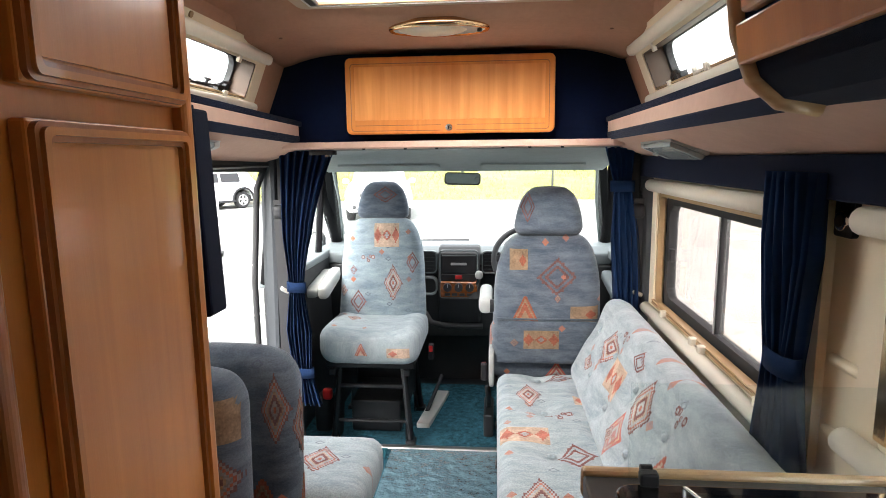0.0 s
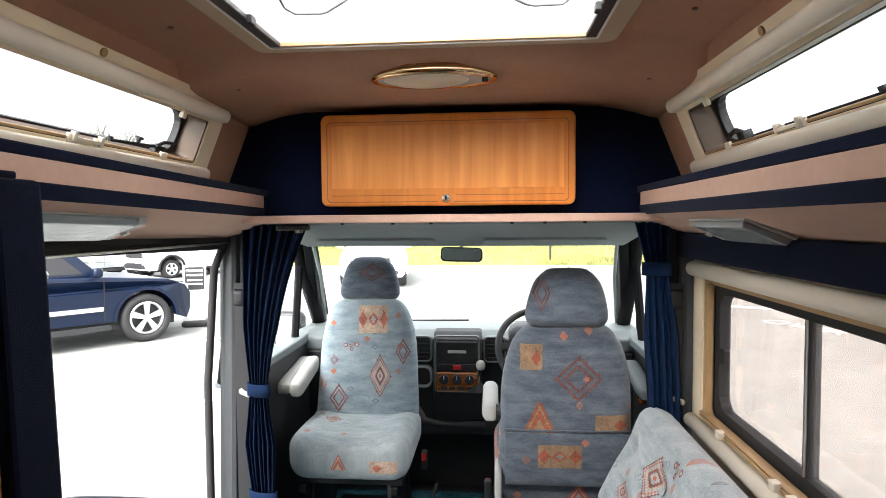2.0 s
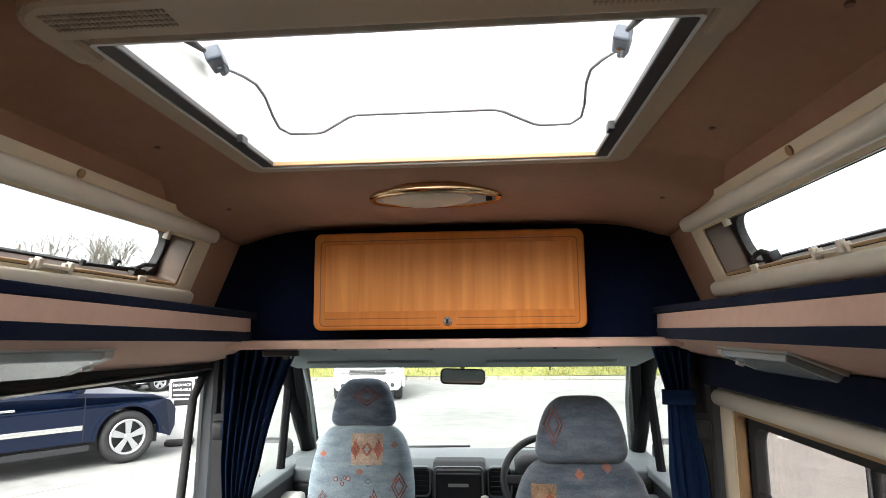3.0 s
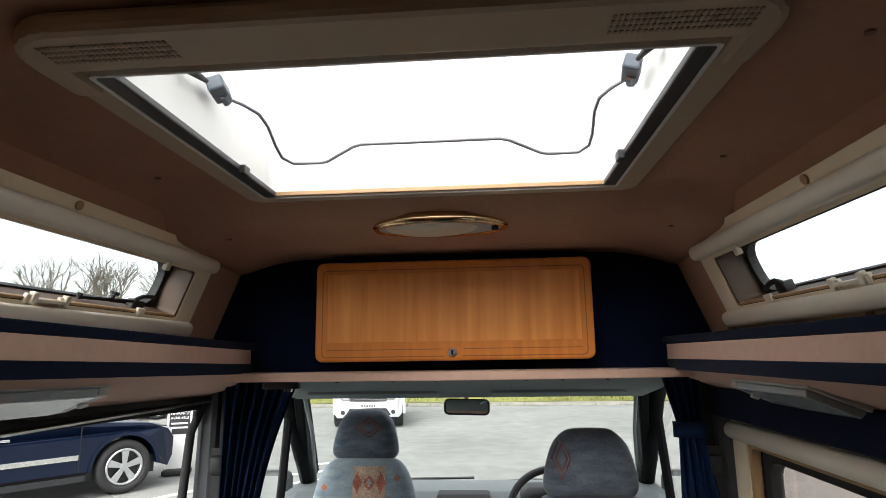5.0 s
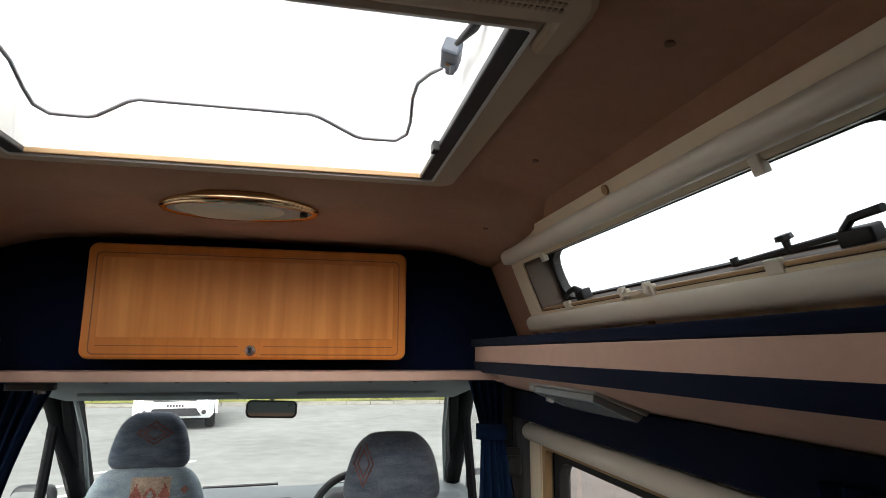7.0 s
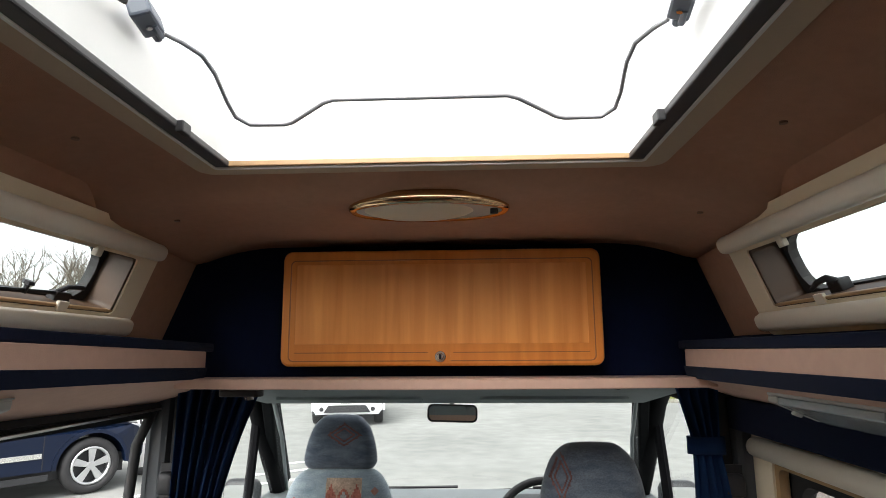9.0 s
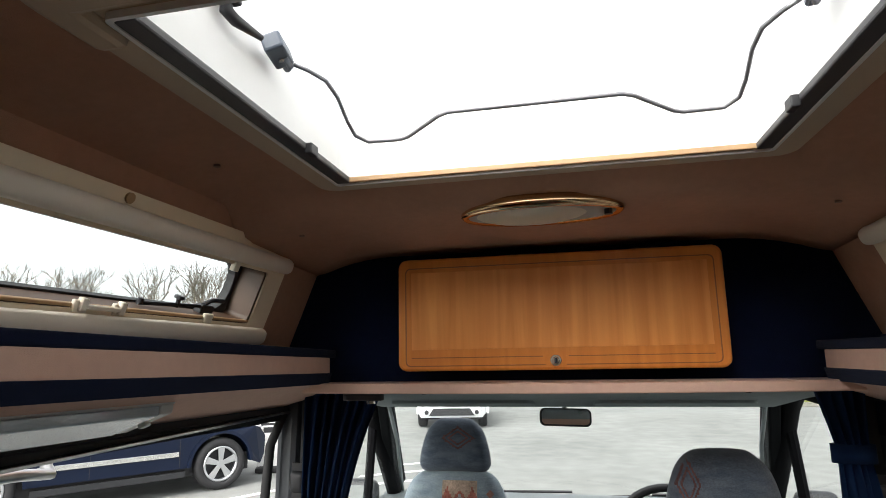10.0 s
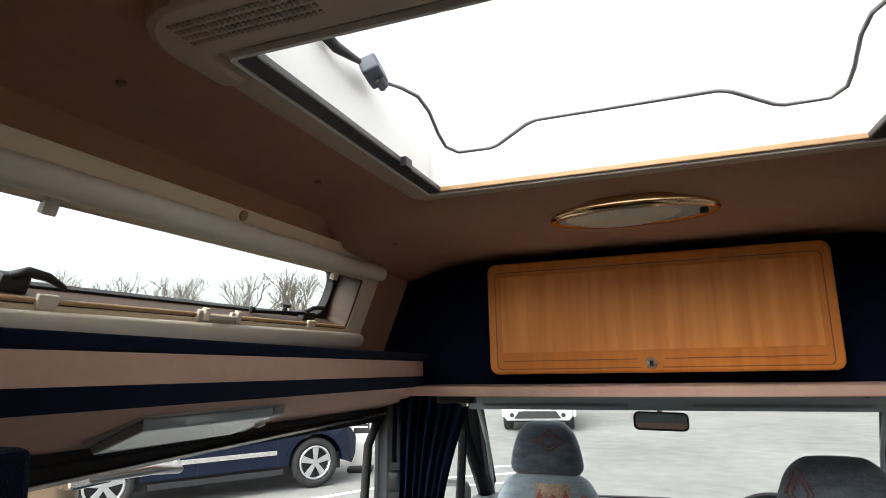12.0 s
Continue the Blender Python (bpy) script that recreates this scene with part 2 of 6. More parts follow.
# Yarn colours dimmed to go with the shade put into that cloth.
YARN_SHADED = {1: mat("shaded_red_yarn", (0.27, 0.085, 0.05), 0.9, 0, 0.5, 150, 0.35, 700), 2: mat("shaded_sand_yarn", (0.25, 0.16, 0.1), 0.9, 0, 0.5, 150, 0.35, 700),
             3: mat("shaded_pale_yarn", (0.2, 0.17, 0.16), 0.9, 0, 0.5, 150, 0.35, 700), 4: mat("shaded_dull_red_yarn", (0.14, 0.07, 0.065), 0.9, 0, 0.5, 150, 0.35, 700)}
GLASS = glass("window_glass")
GLASS_HAZY = glass("tinted_acrylic", (0.76, 0.71, 0.69), 1.0, 0.03)
GLASS_DOME = glass("skylight_acrylic", (0.9, 0.92, 0.92), 1.0, 0.45)
GLASS_TINT = glass("tinted_car_glass", (0.12, 0.14, 0.14))
MIRROR = mat("mirror", (0.8, 0.82, 0.82), 0.02, 1.0, 0.0, 5)
HOB_GLASS = mat("black_hob_enamel", (0.008, 0.008, 0.009), 0.08, 0, 0.1, 20, coat=0.5)
ASPHALT = mat("worn_asphalt", (0.2, 0.205, 0.195), 0.9, 0, 0.22, 3.0, 0.6, 160)
LINE = mat("worn_road_paint", (0.7, 0.7, 0.68), 0.8, 0, 0.2, 8, 0.2, 120)
GRASS = mat("dry_winter_grass", (0.16, 0.17, 0.055), 0.95, 0, 0.5, 1.2, 0.8, 30)
KERB = mat("stone_kerb", (0.24, 0.23, 0.2), 0.9, 0, 0.25, 6, 0.4, 60)
CAR_BLUE = mat("dark_blue_car_paint", (0.002, 0.0065, 0.022), 0.3, 0.0, 0.05, 4, coat=0.05)
CAR_BLUE.node_tree.nodes["Principled BSDF"].inputs["Specular IOR Level"].default_value = 0.3
CAR_WHITE = mat("white_car_paint", (0.78, 0.79, 0.8), 0.3, 0, 0.03, 4, coat=1.0)
CAR_SILVER = mat("silver_car_paint", (0.42, 0.44, 0.46), 0.3, 0.6, 0.03, 4, coat=1.0)
ALLOY = mat("silver_alloy_wheel", (0.55, 0.56, 0.57), 0.3, 0.9, 0.05, 20)
# Bark is paled so that its colour carries the distance haze.
BARK = mat("hazed_grey_brown_bark", (0.17, 0.15, 0.135), 0.95, 0, 0.3, 8, 0.6, 30)


# ---- mesh helpers ----
def part(name, bm, material, parent=None, label="", smooth=False):
    """Links a bmesh as one mesh object, under a thing or a part if one is given."""
    me = bpy.data.meshes.new(name)
    bmesh.ops.recalc_face_normals(bm, faces=bm.faces[:])
    if smooth:
        for f in bm.faces:
            f.smooth = True
    bm.to_mesh(me)
    bm.free()
    me.materials.append(material)
    ob = new(name, me)
    if parent:
        ob.parent = parent
    if label:
        ob["label"] = label
    return ob


def thing(name, label, category, at=(0, 0, 0), group="", kind="", turn=0):
    ob = new(name)
    ob.matrix_basis = pose(*at, 0, 0, turn)
    ob.empty_display_size = 0.1
    return tagged(ob, label, category, group, kind)


def box(x0, x1, y0, y1, z0, z1, bevel=0.0, seg=2, bm=None):
    bm2 = bmesh.new()
    vs = [bm2.verts.new((x, y, z)) for x in (x0, x1) for y in (y0, y1) for z in (z0, z1)]
    for f in ((0, 1, 3, 2), (4, 6, 7, 5), (0, 4, 5, 1), (2, 3, 7, 6), (0, 2, 6, 4), (1, 5, 7, 3)):
        bm2.faces.new([vs[i] for i in f])
    if bevel:
        bmesh.ops.bevel(bm2, geom=bm2.edges[:], offset=bevel, segments=seg, affect="EDGES", profile=0.5)
    return join(bm, bm2)


def join(bm, bm2):
    if bm is None:
        return bm2
    me = bpy.data.meshes.new("tmp")
    bm2.to_mesh(me)
    bm2.free()
    bm.from_mesh(me)
    bpy.data.meshes.remove(me)
    return bm


def prism(points, axis, a, b, bevel=0.0, bm=None):
    """A polygon of (u, v) drawn out along an axis from a to b. axis x: (y, z); y: (x, z); z: (x, y)."""
    bm2 = bmesh.new()

    def at(u, v, w):
        return {"x": (w, u, v), "y": (u, w, v), "z": (u, v, w)}[axis]
    lo = [bm2.verts.new(at(u, v, a)) for u, v in points]
    hi = [bm2.verts.new(at(u, v, b)) for u, v in points]
    k = len(points)
    bm2.faces.new(lo)
    bm2.faces.new(hi[::-1])
    for i in range(k):
        bm2.faces.new((lo[i], hi[i], hi[(i + 1) % k], lo[(i + 1) % k]))
    if bevel:
        bmesh.ops.recalc_face_normals(bm2, faces=bm2.faces[:])
        bmesh.ops.bevel(bm2, geom=bm2.edges[:], offset=bevel, segments=2, affect="EDGES", profile=0.5)
    return join(bm, bm2)


def rounded(w, h, r, k=5, cx=0.0, cy=0.0):
    """The outline of a rectangle with round corners."""
    pts = []
    for i, (sx, sy) in enumerate(((1, 1), (-1, 1), (-1, -1), (1, -1))):
        for j in range(k + 1):
            a = math.pi / 2 * (i + j / k)
            pts.append((cx + sx * (w / 2 - r) + r * math.cos(a), cy + sy * (h / 2 - r) + r * math.sin(a)))
    return pts


def ring(outer, inner, axis, a, b, bm=None):
    """A frame between two outlines of as many points, drawn out along an axis."""
    bm2 = bmesh.new()

    def at(u, v, w):
        return {"x": (w, u, v), "y": (u, w, v), "z": (u, v, w)}[axis]
    rows = [[bm2.verts.new(at(u, v, w)) for u, v in pts] for pts, w in ((outer, a), (outer, b), (inner, b), (inner, a))]
    k = len(outer)
    for r in range(4):
        p, q = rows[r], rows[(r + 1) % 4]
        for i in range(k):
            bm2.faces.new((p[i], p[(i + 1) % k], q[(i + 1) % k], q[i]))
    return join(bm, bm2)


def tube(points, r, k=8, bm=None, radii=None):
    """A round bar along a line of points, with closed ends."""
    bm2 = bmesh.new()
    pts = [Vector(p) for p in points]
    rings = []
    for i, p in enumerate(pts):
        d = (pts[min(i + 1, len(pts) - 1)] - pts[max(i - 1, 0)]).normalized()
        u = d.orthogonal().normalized() if i == 0 else (last - d * last.dot(d)).normalized()
        last = u
        v = d.cross(u)
        rr = radii[i] if radii else r
        rings.append([bm2.verts.new(p + rr * (math.cos(2 * math.pi * j / k) * u + math.sin(2 * math.pi * j / k) * v)) for j in range(k)])
    for a, b in zip(rings, rings[1:]):
        for j in range(k):
            bm2.faces.new((a[j], a[(j + 1) % k], b[(j + 1) % k], b[j]))
    bm2.faces.new(rings[0][::-1])
    bm2.faces.new(rings[-1])
    return join(bm, bm2)


def disc(at, r, depth, axis="y", k=20, bm=None, bevel=0.0):
    """A short cylinder from at, along an axis."""
    pts = [(r * math.cos(2 * math.pi * i / k), r * math.sin(2 * math.pi * i / k)) for i in range(k)]
    x, y, z = at
    if axis == "x":
        return prism([(y + u, z + v) for u, v in pts], "x", x, x + depth, bevel, bm)
    if axis == "y":
        return prism([(x + u, z + v) for u, v in pts], "y", y, y + depth, bevel, bm)
    return prism([(x + u, y + v) for u, v in pts], "z", z, z + depth, bevel, bm)


def cushion(sx, sy, sz, r, shape=None, n=14, bm=None):
    """A soft block, centred on the origin, with rounding r; shape bends each point."""
    bm2 = bmesh.new()
    bmesh.ops.create_cube(bm2, size=2.0)
    bmesh.ops.subdivide_edges(bm2, edges=bm2.edges[:], cuts=n, use_grid_fill=True)
    half = Vector((sx / 2, sy / 2, sz / 2))
    rr = min(r, min(half) * 0.98)
    inner = half - Vector((rr, rr, rr))
    for v in bm2.verts:
        p = Vector([math.copysign(abs(c) ** 0.8, c) for c in v.co])
        q = Vector([p[i] * half[i] for i in range(3)])
        c = Vector([max(-inner[i], min(inner[i], q[i])) for i in range(3)])
        d = q - c
        v.co = c + d.normalized() * rr if d.length > 1e-6 else q
        if shape:
            v.co = shape(v.co)
    return join(bm, bm2)


def moved(bm, m):
    bmesh.ops.transform(bm, matrix=m, verts=bm.verts[:])
    return bm


def setting(name, bm, material, label="", category="", smooth=False):
    ob = part(name, bm, material, None, "", smooth)
    return tagged(ob, label, category, "", "structure")


def badge(a, b):
    """Sand block with two red diamonds and a small one between them."""
    m = abs(a) / 0.36 + abs(b) / 0.5
    if abs(abs(a) - 0.72) + abs(b) * 0.45 < 0.3:
        return 1
    if 0.55 < m < 1:
        return 1
    return 3 if m <= 0.55 else 2


def diamond(a, b):
    """Stepped red and pale diamond rings."""
    m = abs(a) + abs(b)
    for lim, c in ((0.14, 1), (0.3, 3), (0.42, 4), (0.55, 2), (0.68, 3), (0.8, 1), (0.88, 3), (1.0, 4)):
        if m < lim:
            return c
    return 0


def dull_diamond(a, b):
    m = abs(a) + abs(b)
    return 4 if 0.82 < m < 1 or 0.45 < m < 0.6 else 0


def tent(a, b):
    """Sand block with a red pointed arch."""
    m = abs(a) * 1.2 + b * 0.6
    if m < 0.0:
        return 2 if b > -0.9 else 0
    return 1 if m < 0.35 else (2 if m < 0.5 else (1 if m < 0.72 else 0))


def block(a, b):
    return 1 if abs(a + 0.45) + abs(b + 0.1) * 0.7 < 0.42 else 2


def sprig(a, b):
    for ca, cb, ra, rb in ((-0.6, 0.3, 0.22, 0.4), (0.0, -0.4, 0.2, 0.35), (0.55, 0.35, 0.25, 0.4), (0.2, 0.5, 0.14, 0.3), (-0.15, 0.2, 0.14, 0.25)):
        m = ((a - ca) / ra) ** 2 + ((b - cb) / rb) ** 2
        if m < 1:
            return 3 if m < 0.3 else 4
    return 0


def weave(cloth, way, u, v, w, h, design, res=24):
    """Lays a woven motif on a cloth part. way: the side it is seen from; u, v: its centre across and up."""
    me = cloth.data
    tree_ = BVHTree.FromPolygons([x.co for x in me.vertices], [tuple(f.vertices) for f in me.polygons])
    d = Vector(way)

    def place(a, b):
        if abs(d.y) > 0.5:
            o = Vector((u + a, 0, v + b))
        elif abs(d.z) > 0.5:
            o = Vector((u + a, v + b, 0))
        else:
            o = Vector((0, u + a, v + b))
        hit, nor, _, _ = tree_.ray_cast(o + d * 3, -d)
        return hit + d * 0.0016 if hit else None
    cache = {}

    def corner(i, j):
        if (i, j) not in cache:
            cache[i, j] = place((i / res - 0.5) * w, (j / res - 0.5) * h)
        return cache[i, j]
    cells = {}
    for i in range(res):
        for j in range(res):
            c = design(2 * (i + 0.5) / res - 1, 2 * (j + 0.5) / res - 1)
            q = [corner(i, j), corner(i + 1, j), corner(i + 1, j + 1), corner(i, j + 1)]
            if c and all(q) and max((q[0] - q[2]).length, (q[1] - q[3]).length) < 3.5 * max(w, h) / res:
                cells.setdefault(c, []).append(q)
    for c, quads in cells.items():
        bm = bmesh.new()
        for q in quads:
            bm.faces.new([bm.verts.new(p) for p in q])
        bmesh.ops.remove_doubles(bm, verts=bm.verts[:], dist=1e-5)
        part("woven_motif", bm, (YARN_SHADED if me.materials[0] == CLOTH_XZ_SHADED else YARN)[c], cloth)


# ---- the van's shell ----
floor = setting("floor", box(-0.86, 0.88, -1.2, 3.75, -0.06, 0.0), DARK_DASH, "dark floor base of the camper van", "floor")
setting("cab_carpet", box(-0.84, 0.86, 2.79, 3.6, 0.004, 0.012), CARPET, "teal blue pile carpet in the cab", "carpet")
setting("living_carpet", box(-0.84, 0.86, -1.18, 2.75, 0.004, 0.008), CARPET, "teal blue carpet in the living area", "carpet")
setting("floor_film", box(-0.33, 0.2, -0.6, 2.745, 0.012, 0.015), FILM, "crumpled clear protective film on the carpet", "film")
rib = box(-0.52, -0.35, 1.2, 2.745, 0.0125, 0.016)
for i in range(9):
    box(-0.515 + i * 0.018, -0.508 + i * 0.018, 1.2, 2.74, 0.016, 0.02, bm=rib)
setting("ribbed_mat", rib, MAT_RIB, "ribbed teal mat strip along the aisle", "mat")
setting("floor_strip", prism([(2.75, 0.009), (2.755, 0.017), (2.785, 0.017), (2.79, 0.009)], "x", -0.84, 0.86), ALU, "dull metal threshold strip between the carpets", "strip")


def wall(name, x0, x1, y0, y1, z0, z1, holes, material, label):
    """A wall across x with rectangular openings (y0, y1, z0, z1) that go through it, none above another."""
    bm = bmesh.new()
    y = y0
    for a, b, c, d in sorted(holes):
        if a > y:
            box(x0, x1, y, a, z0, z1, bm=bm)
        if c > z0:
            box(x0, x1, a, b, z0, c, bm=bm)
        if d < z1:
            box(x0, x1, a, b, d, z1, bm=bm)
        y = b
    if y < y1:
        box(x0, x1, y, y1, z0, z1, bm=bm)
    bmesh.ops.remove_doubles(bm, verts=bm.verts[:], dist=1e-5)
    return setting(name, bm, material, label, "wall")


W_Y0, W_Y1, W_Z0, W_Z1 = 1.29, 2.385, 0.845, 1.282
wall("wall_right", 0.805, 0.865, -1.2, 2.64, -0.3, 1.4, [(W_Y0, W_Y1, W_Z0, W_Z1), (-0.5, 1.03, 0.95, 1.29)], CREAM, "cream moulded side wall with two window openings")
wall("wall_left", -0.91, -0.85, -1.2, 1.2, -0.3, 1.4, [], CREAM, "cream moulded side wall behind the wardrobe")
setting("wall_back", box(-0.9, 0.9, -1.26, -1.2, -0.3, 1.95), CREAM, "plain cream rear wall", "wall")


def ceil_z(x, y):
    """The lining's height: flat, dropping towards the sides and the cab."""
    s = min(1, max(0, (abs(x) - 0.42) / 0.22))
    f = min(1, max(0, (y - 1.87) / 0.53))
    e = min(1, max(0, (y - 1.87) / 0.11))
    return 1.885 - 0.045 * s * s - 0.05 * e * e * (3 - 2 * e) - 0.021 * f


S_X, S_Y0, S_Y1 = 0.374, 1.285, 1.858
xs = sorted({-0.66, -0.62, -0.58, -0.54, -0.5, -0.46, -0.42, -S_X, -0.2, 0, 0.2, S_X, 0.42, 0.46, 0.5, 0.54, 0.58, 0.62, 0.66})
ys = [-1.22, -0.6, 0.0, 0.6, 1.0, S_Y0, 1.57, S_Y1, 1.88, 1.905, 1.93, 1.96, 2.0, 2.04, 2.08, 2.16, 2.24, 2.32, 2.42]
bm = bmesh.new()
lo = {(i, j): bm.verts.new((x, y, ceil_z(x, y))) for i, x in enumerate(xs) for j, y in enumerate(ys)}
hi = {k: bm.verts.new(v.co + Vector((0, 0, 0.05))) for k, v in lo.items()}


def solid(i, j):
    if not (0 <= i < len(xs) - 1 and 0 <= j < len(ys) - 1):
        return False
    return not (abs(xs[i] + xs[i + 1]) / 2 < S_X and S_Y0 < (ys[j] + ys[j + 1]) / 2 < S_Y1)


for i in range(len(xs) - 1):
    for j in range(len(ys) - 1):
        if not solid(i, j):
            continue
        c = [(i, j), (i + 1, j), (i + 1, j + 1), (i, j + 1)]
        bm.faces.new([lo[k] for k in c])
        bm.faces.new([hi[k] for k in c[::-1]])
        for n, (di, dj) in enumerate(((0, -1), (1, 0), (0, 1), (-1, 0))):
            if not solid(i + di, j + dj):
                a, b = c[n], c[(n + 1) % 4]
                bm.faces.new((lo[a], lo[b], hi[b], hi[a]))
setting("ceiling", bm, CEIL, "brown-beige carpet-lined roof with a rooflight opening", "ceiling", smooth=True)


def up(side, s, y, n):
    """A place on the leaning upper wall: s up the slope, n metres inwards."""
    return Vector((side * (0.735 - 0.12 * s - 0.929 * n), y, 1.555 + 0.30 * s - 0.371 * n))


def lean_box(side, s0, s1, y0, y1, n0, n1, bevel=0.0, bm=None):
    bm2 = box(s0, s1, y0, y1, n0, n1, 0)
    if bevel:
        for v in bm2.verts:
            v.co.x *= 0.323
        bmesh.ops.bevel(bm2, geom=bm2.edges[:], offset=bevel, segments=3, affect="EDGES", profile=0.5)
        for v in bm2.verts:
            v.co.x /= 0.323
    for v in bm2.verts:
        v.co = up(side, v.co.x, v.co.y, v.co.z)
    return join(bm, bm2)


def lean_ring(side, outer, inner, n0, n1, bm=None):
    """A frame on the upper wall; outlines in (s in metres, y)."""
    bm2 = ring(outer, inner, "z", n0, n1)
    for v in bm2.verts:
        v.co = up(side, v.co.x / 0.323, v.co.y, v.co.z)
    return join(bm, bm2)


R_Y0, R_Y1, R_S0, R_S1 = 1.13, 2.12, 0.252, 0.665
for side, word in ((-1, "left"), (1, "right")):
    bm = lean_box(side, -0.12, R_S0, -1.2, 2.4, -0.05, 0)
    lean_box(side, R_S1, 1.25, -1.2, 2.4, -0.05, 0, bm=bm)
    lean_box(side, R_S0, R_S1, -1.2, R_Y0, -0.05, 0, bm=bm)
    lean_box(side, R_S0, R_S1, R_Y1, 2.4, -0.05, 0, bm=bm)
    setting("upper_wall_" + word, bm, CEIL, "brown-beige lined upper wall leaning inwards", "wall")
    sh = setting("side_shelf_" + word, prism([(side * 0.584, 1.545), (side * 0.584, 1.506), (side * 0.59, 1.482), (side * 0.69, 1.446), (side * 0.815, 1.405), (side * 0.915, 1.405), (side * 0.915, 1.545)], "y", -1.2, 2.335, 0.002), SHELF, "pink-beige lined side shelf below the roof windows", "shelf")
    part("upper_band", lean_box(side, -0.05, 0.075, -1.2, 2.385, 0.002, 0.006), NAVY, sh, "navy carpet band")
    part("top_lip", box(min(side * 0.586, side * 0.66), max(side * 0.586, side * 0.66), -1.2, 2.384, 1.5455, 1.566, 0.004), NAVY, sh, "navy carpet edging")
    part("lower_band", prism([(side * 0.5815, 1.506), (side * 0.5815, 1.502), (side * 0.588, 1.478), (side * 0.592, 1.482), (side * 0.585, 1.506)], "y", -1.2, 2.34), NAVY, sh, "navy carpet edging")
    part("end_gusset", prism([(side * 0.6, 1.478), (side * 0.69, 1.447), (side * 0.815, 1.406), (side * 0.914, 1.406), (side * 0.914, 1.47), (side * 0.6, 1.4795)], "y", 2.336, 2.56, 0.002), SHELF, sh)
    if side < 0:
        for ob in (sh, *sh.children):
            for v in ob.data.vertices:
                v.co.z += 0.022 * (2.38 - v.co.y)
    if side > 0:
        part("pelmet", box(0.755, 0.785, -1.2, 2.62, 1.338, 1.418, 0.004), NAVY, sh, "navy carpet pelmet above the window")

# the overcab bulkhead with its shelf lip
bulk = setting("bulkhead_front", box(-0.78, 0.78, 2.385, 2.42, 1.47, 1.86), NAVY, "navy carpet-lined bulkhead above the cab", "wall")
lip_pts = [(-0.64 + 1.28 * i / 16, 2.29 - 0.055 * (1 - (2 * i / 16 - 1) ** 2)) for i in range(17)]
setting("overcab_lip", prism(lip_pts + [(0.64, 2.6), (-0.64, 2.6)], "z", 1.458, 1.482, 0.003), SHELF, "pink-beige bowed lip below the overcab locker", "shelf")
screws = thing("lip_screws", "small black screw caps under the lip", "screw", (0, 0, 0), kind="structure")
for x in (-0.33, -0.17, -0.05, 0.2, 0.3, 0.42):
    part("screw_cap", disc((x, 2.33, 1.452), 0.006, 0.007, "z", 10), BLACK, screws)

# cab lining: headliner, screen header, pillars
setting("cab_headliner", prism([(2.5, 1.452), (2.5, 1.49), (3.24, 1.43), (3.24, 1.362), (3.18, 1.349), (2.86, 1.402)], "x", -0.72, 0.72, 0.004), GREY_TRIM, "grey headliner sloping to the windscreen", "ceiling")
for side, word in ((-1, "left"), (1, "right")):
    px = [(2.64, 1.46), (2.64, 1.53), (3.22, 1.45), (3.98, 0.92), (3.9, 0.84), (3.18, 1.372)]
    bmp = prism(px, "x", 0.692, 0.735, 0.008)
    for v in bmp.verts:
        v.co.x = side * (v.co.x + 0.16 * max(0, (1.4 - v.co.z)) / 0.5)
    pil = setting("screen_pillar_" + word, bmp, PILLAR, "dark windscreen pillar trim", "pillar")
    part("trim_edge", tube([(side * 0.69, 3.17, 1.372), (side * 0.738, 3.46, 1.18), (side * 0.798, 3.72, 0.99), (side * 0.834, 3.87, 0.88)], 0.0085, 8), GREY_TRIM, pil, "pale grey edge beside the screen", True)
    bmp = prism([(2.52, 1.45), (2.52, 0.0), (2.6, 0.0), (2.6, 1.45)], "x", 0.79, 0.86, 0.02)
    bmk = prism([(2.535, 1.45), (2.535, 0.0), (2.62, 0.0), (2.62, 1.45)], "x", 0.715, 0.789, 0.006)
    for v in bmk.verts:
        v.co.x = side * (v.co.x - 0.06 * max(0, v.co.z - 0.9))
    setting("pillar_trim_" + word, bmk, DARK_DASH, "dark plastic trim on the pillar", "pillar")
    for v in bmp.verts:
        v.co.x = side * (v.co.x - 0.06 * max(0, v.co.z - 0.9))
    setting("door_pillar_" + word, bmp, GREY_PAINT, "silver-grey painted pillar behind the cab door", "pillar")
    tr = tube([(side * 0.855, 2.5, 0.02), (side * 0.86, 2.485, 0.5), (side * 0.858, 2.48, 0.9), (side * 0.83, 2.49, 1.3), (side * 0.8, 2.51, 1.39)], 0.014, 8)
    setting("pillar_seal_" + word, tr, RUBBER, "black rubber seal on the pillar", "seal", True)

# the sliding door's opening and its runner
rail = setting("door_runner", prism([(-0.815, 1.392), (-0.815, 1.408), (-0.79, 1.412), (-0.785, 1.398), (-0.8, 1.392), (-0.8, 1.372), (-0.86, 1.372), (-0.86, 1.392)], "y", 1.0, 2.62), RUBBER, "black door runner above the side opening", "rail")
for v in rail.data.vertices:
    v.co.z += 0.022 * (2.38 - v.co.y)
part("rail_strip", box(-0.806, -0.784, 1.1, 2.6, 1.388, 1.394, 0.001), ALU, rail, "dull metal edge strip")
setting("door_sill", box(-0.92, -0.84, 1.2, 2.52, -0.05, 0.012, 0.004), ALU, "worn metal step sill of the side door", "sill")
setting("step_well", box(-0.95, -0.86, 1.2, 2.52, -0.3, -0.06), RUBBER, "black step below the side door", "step")


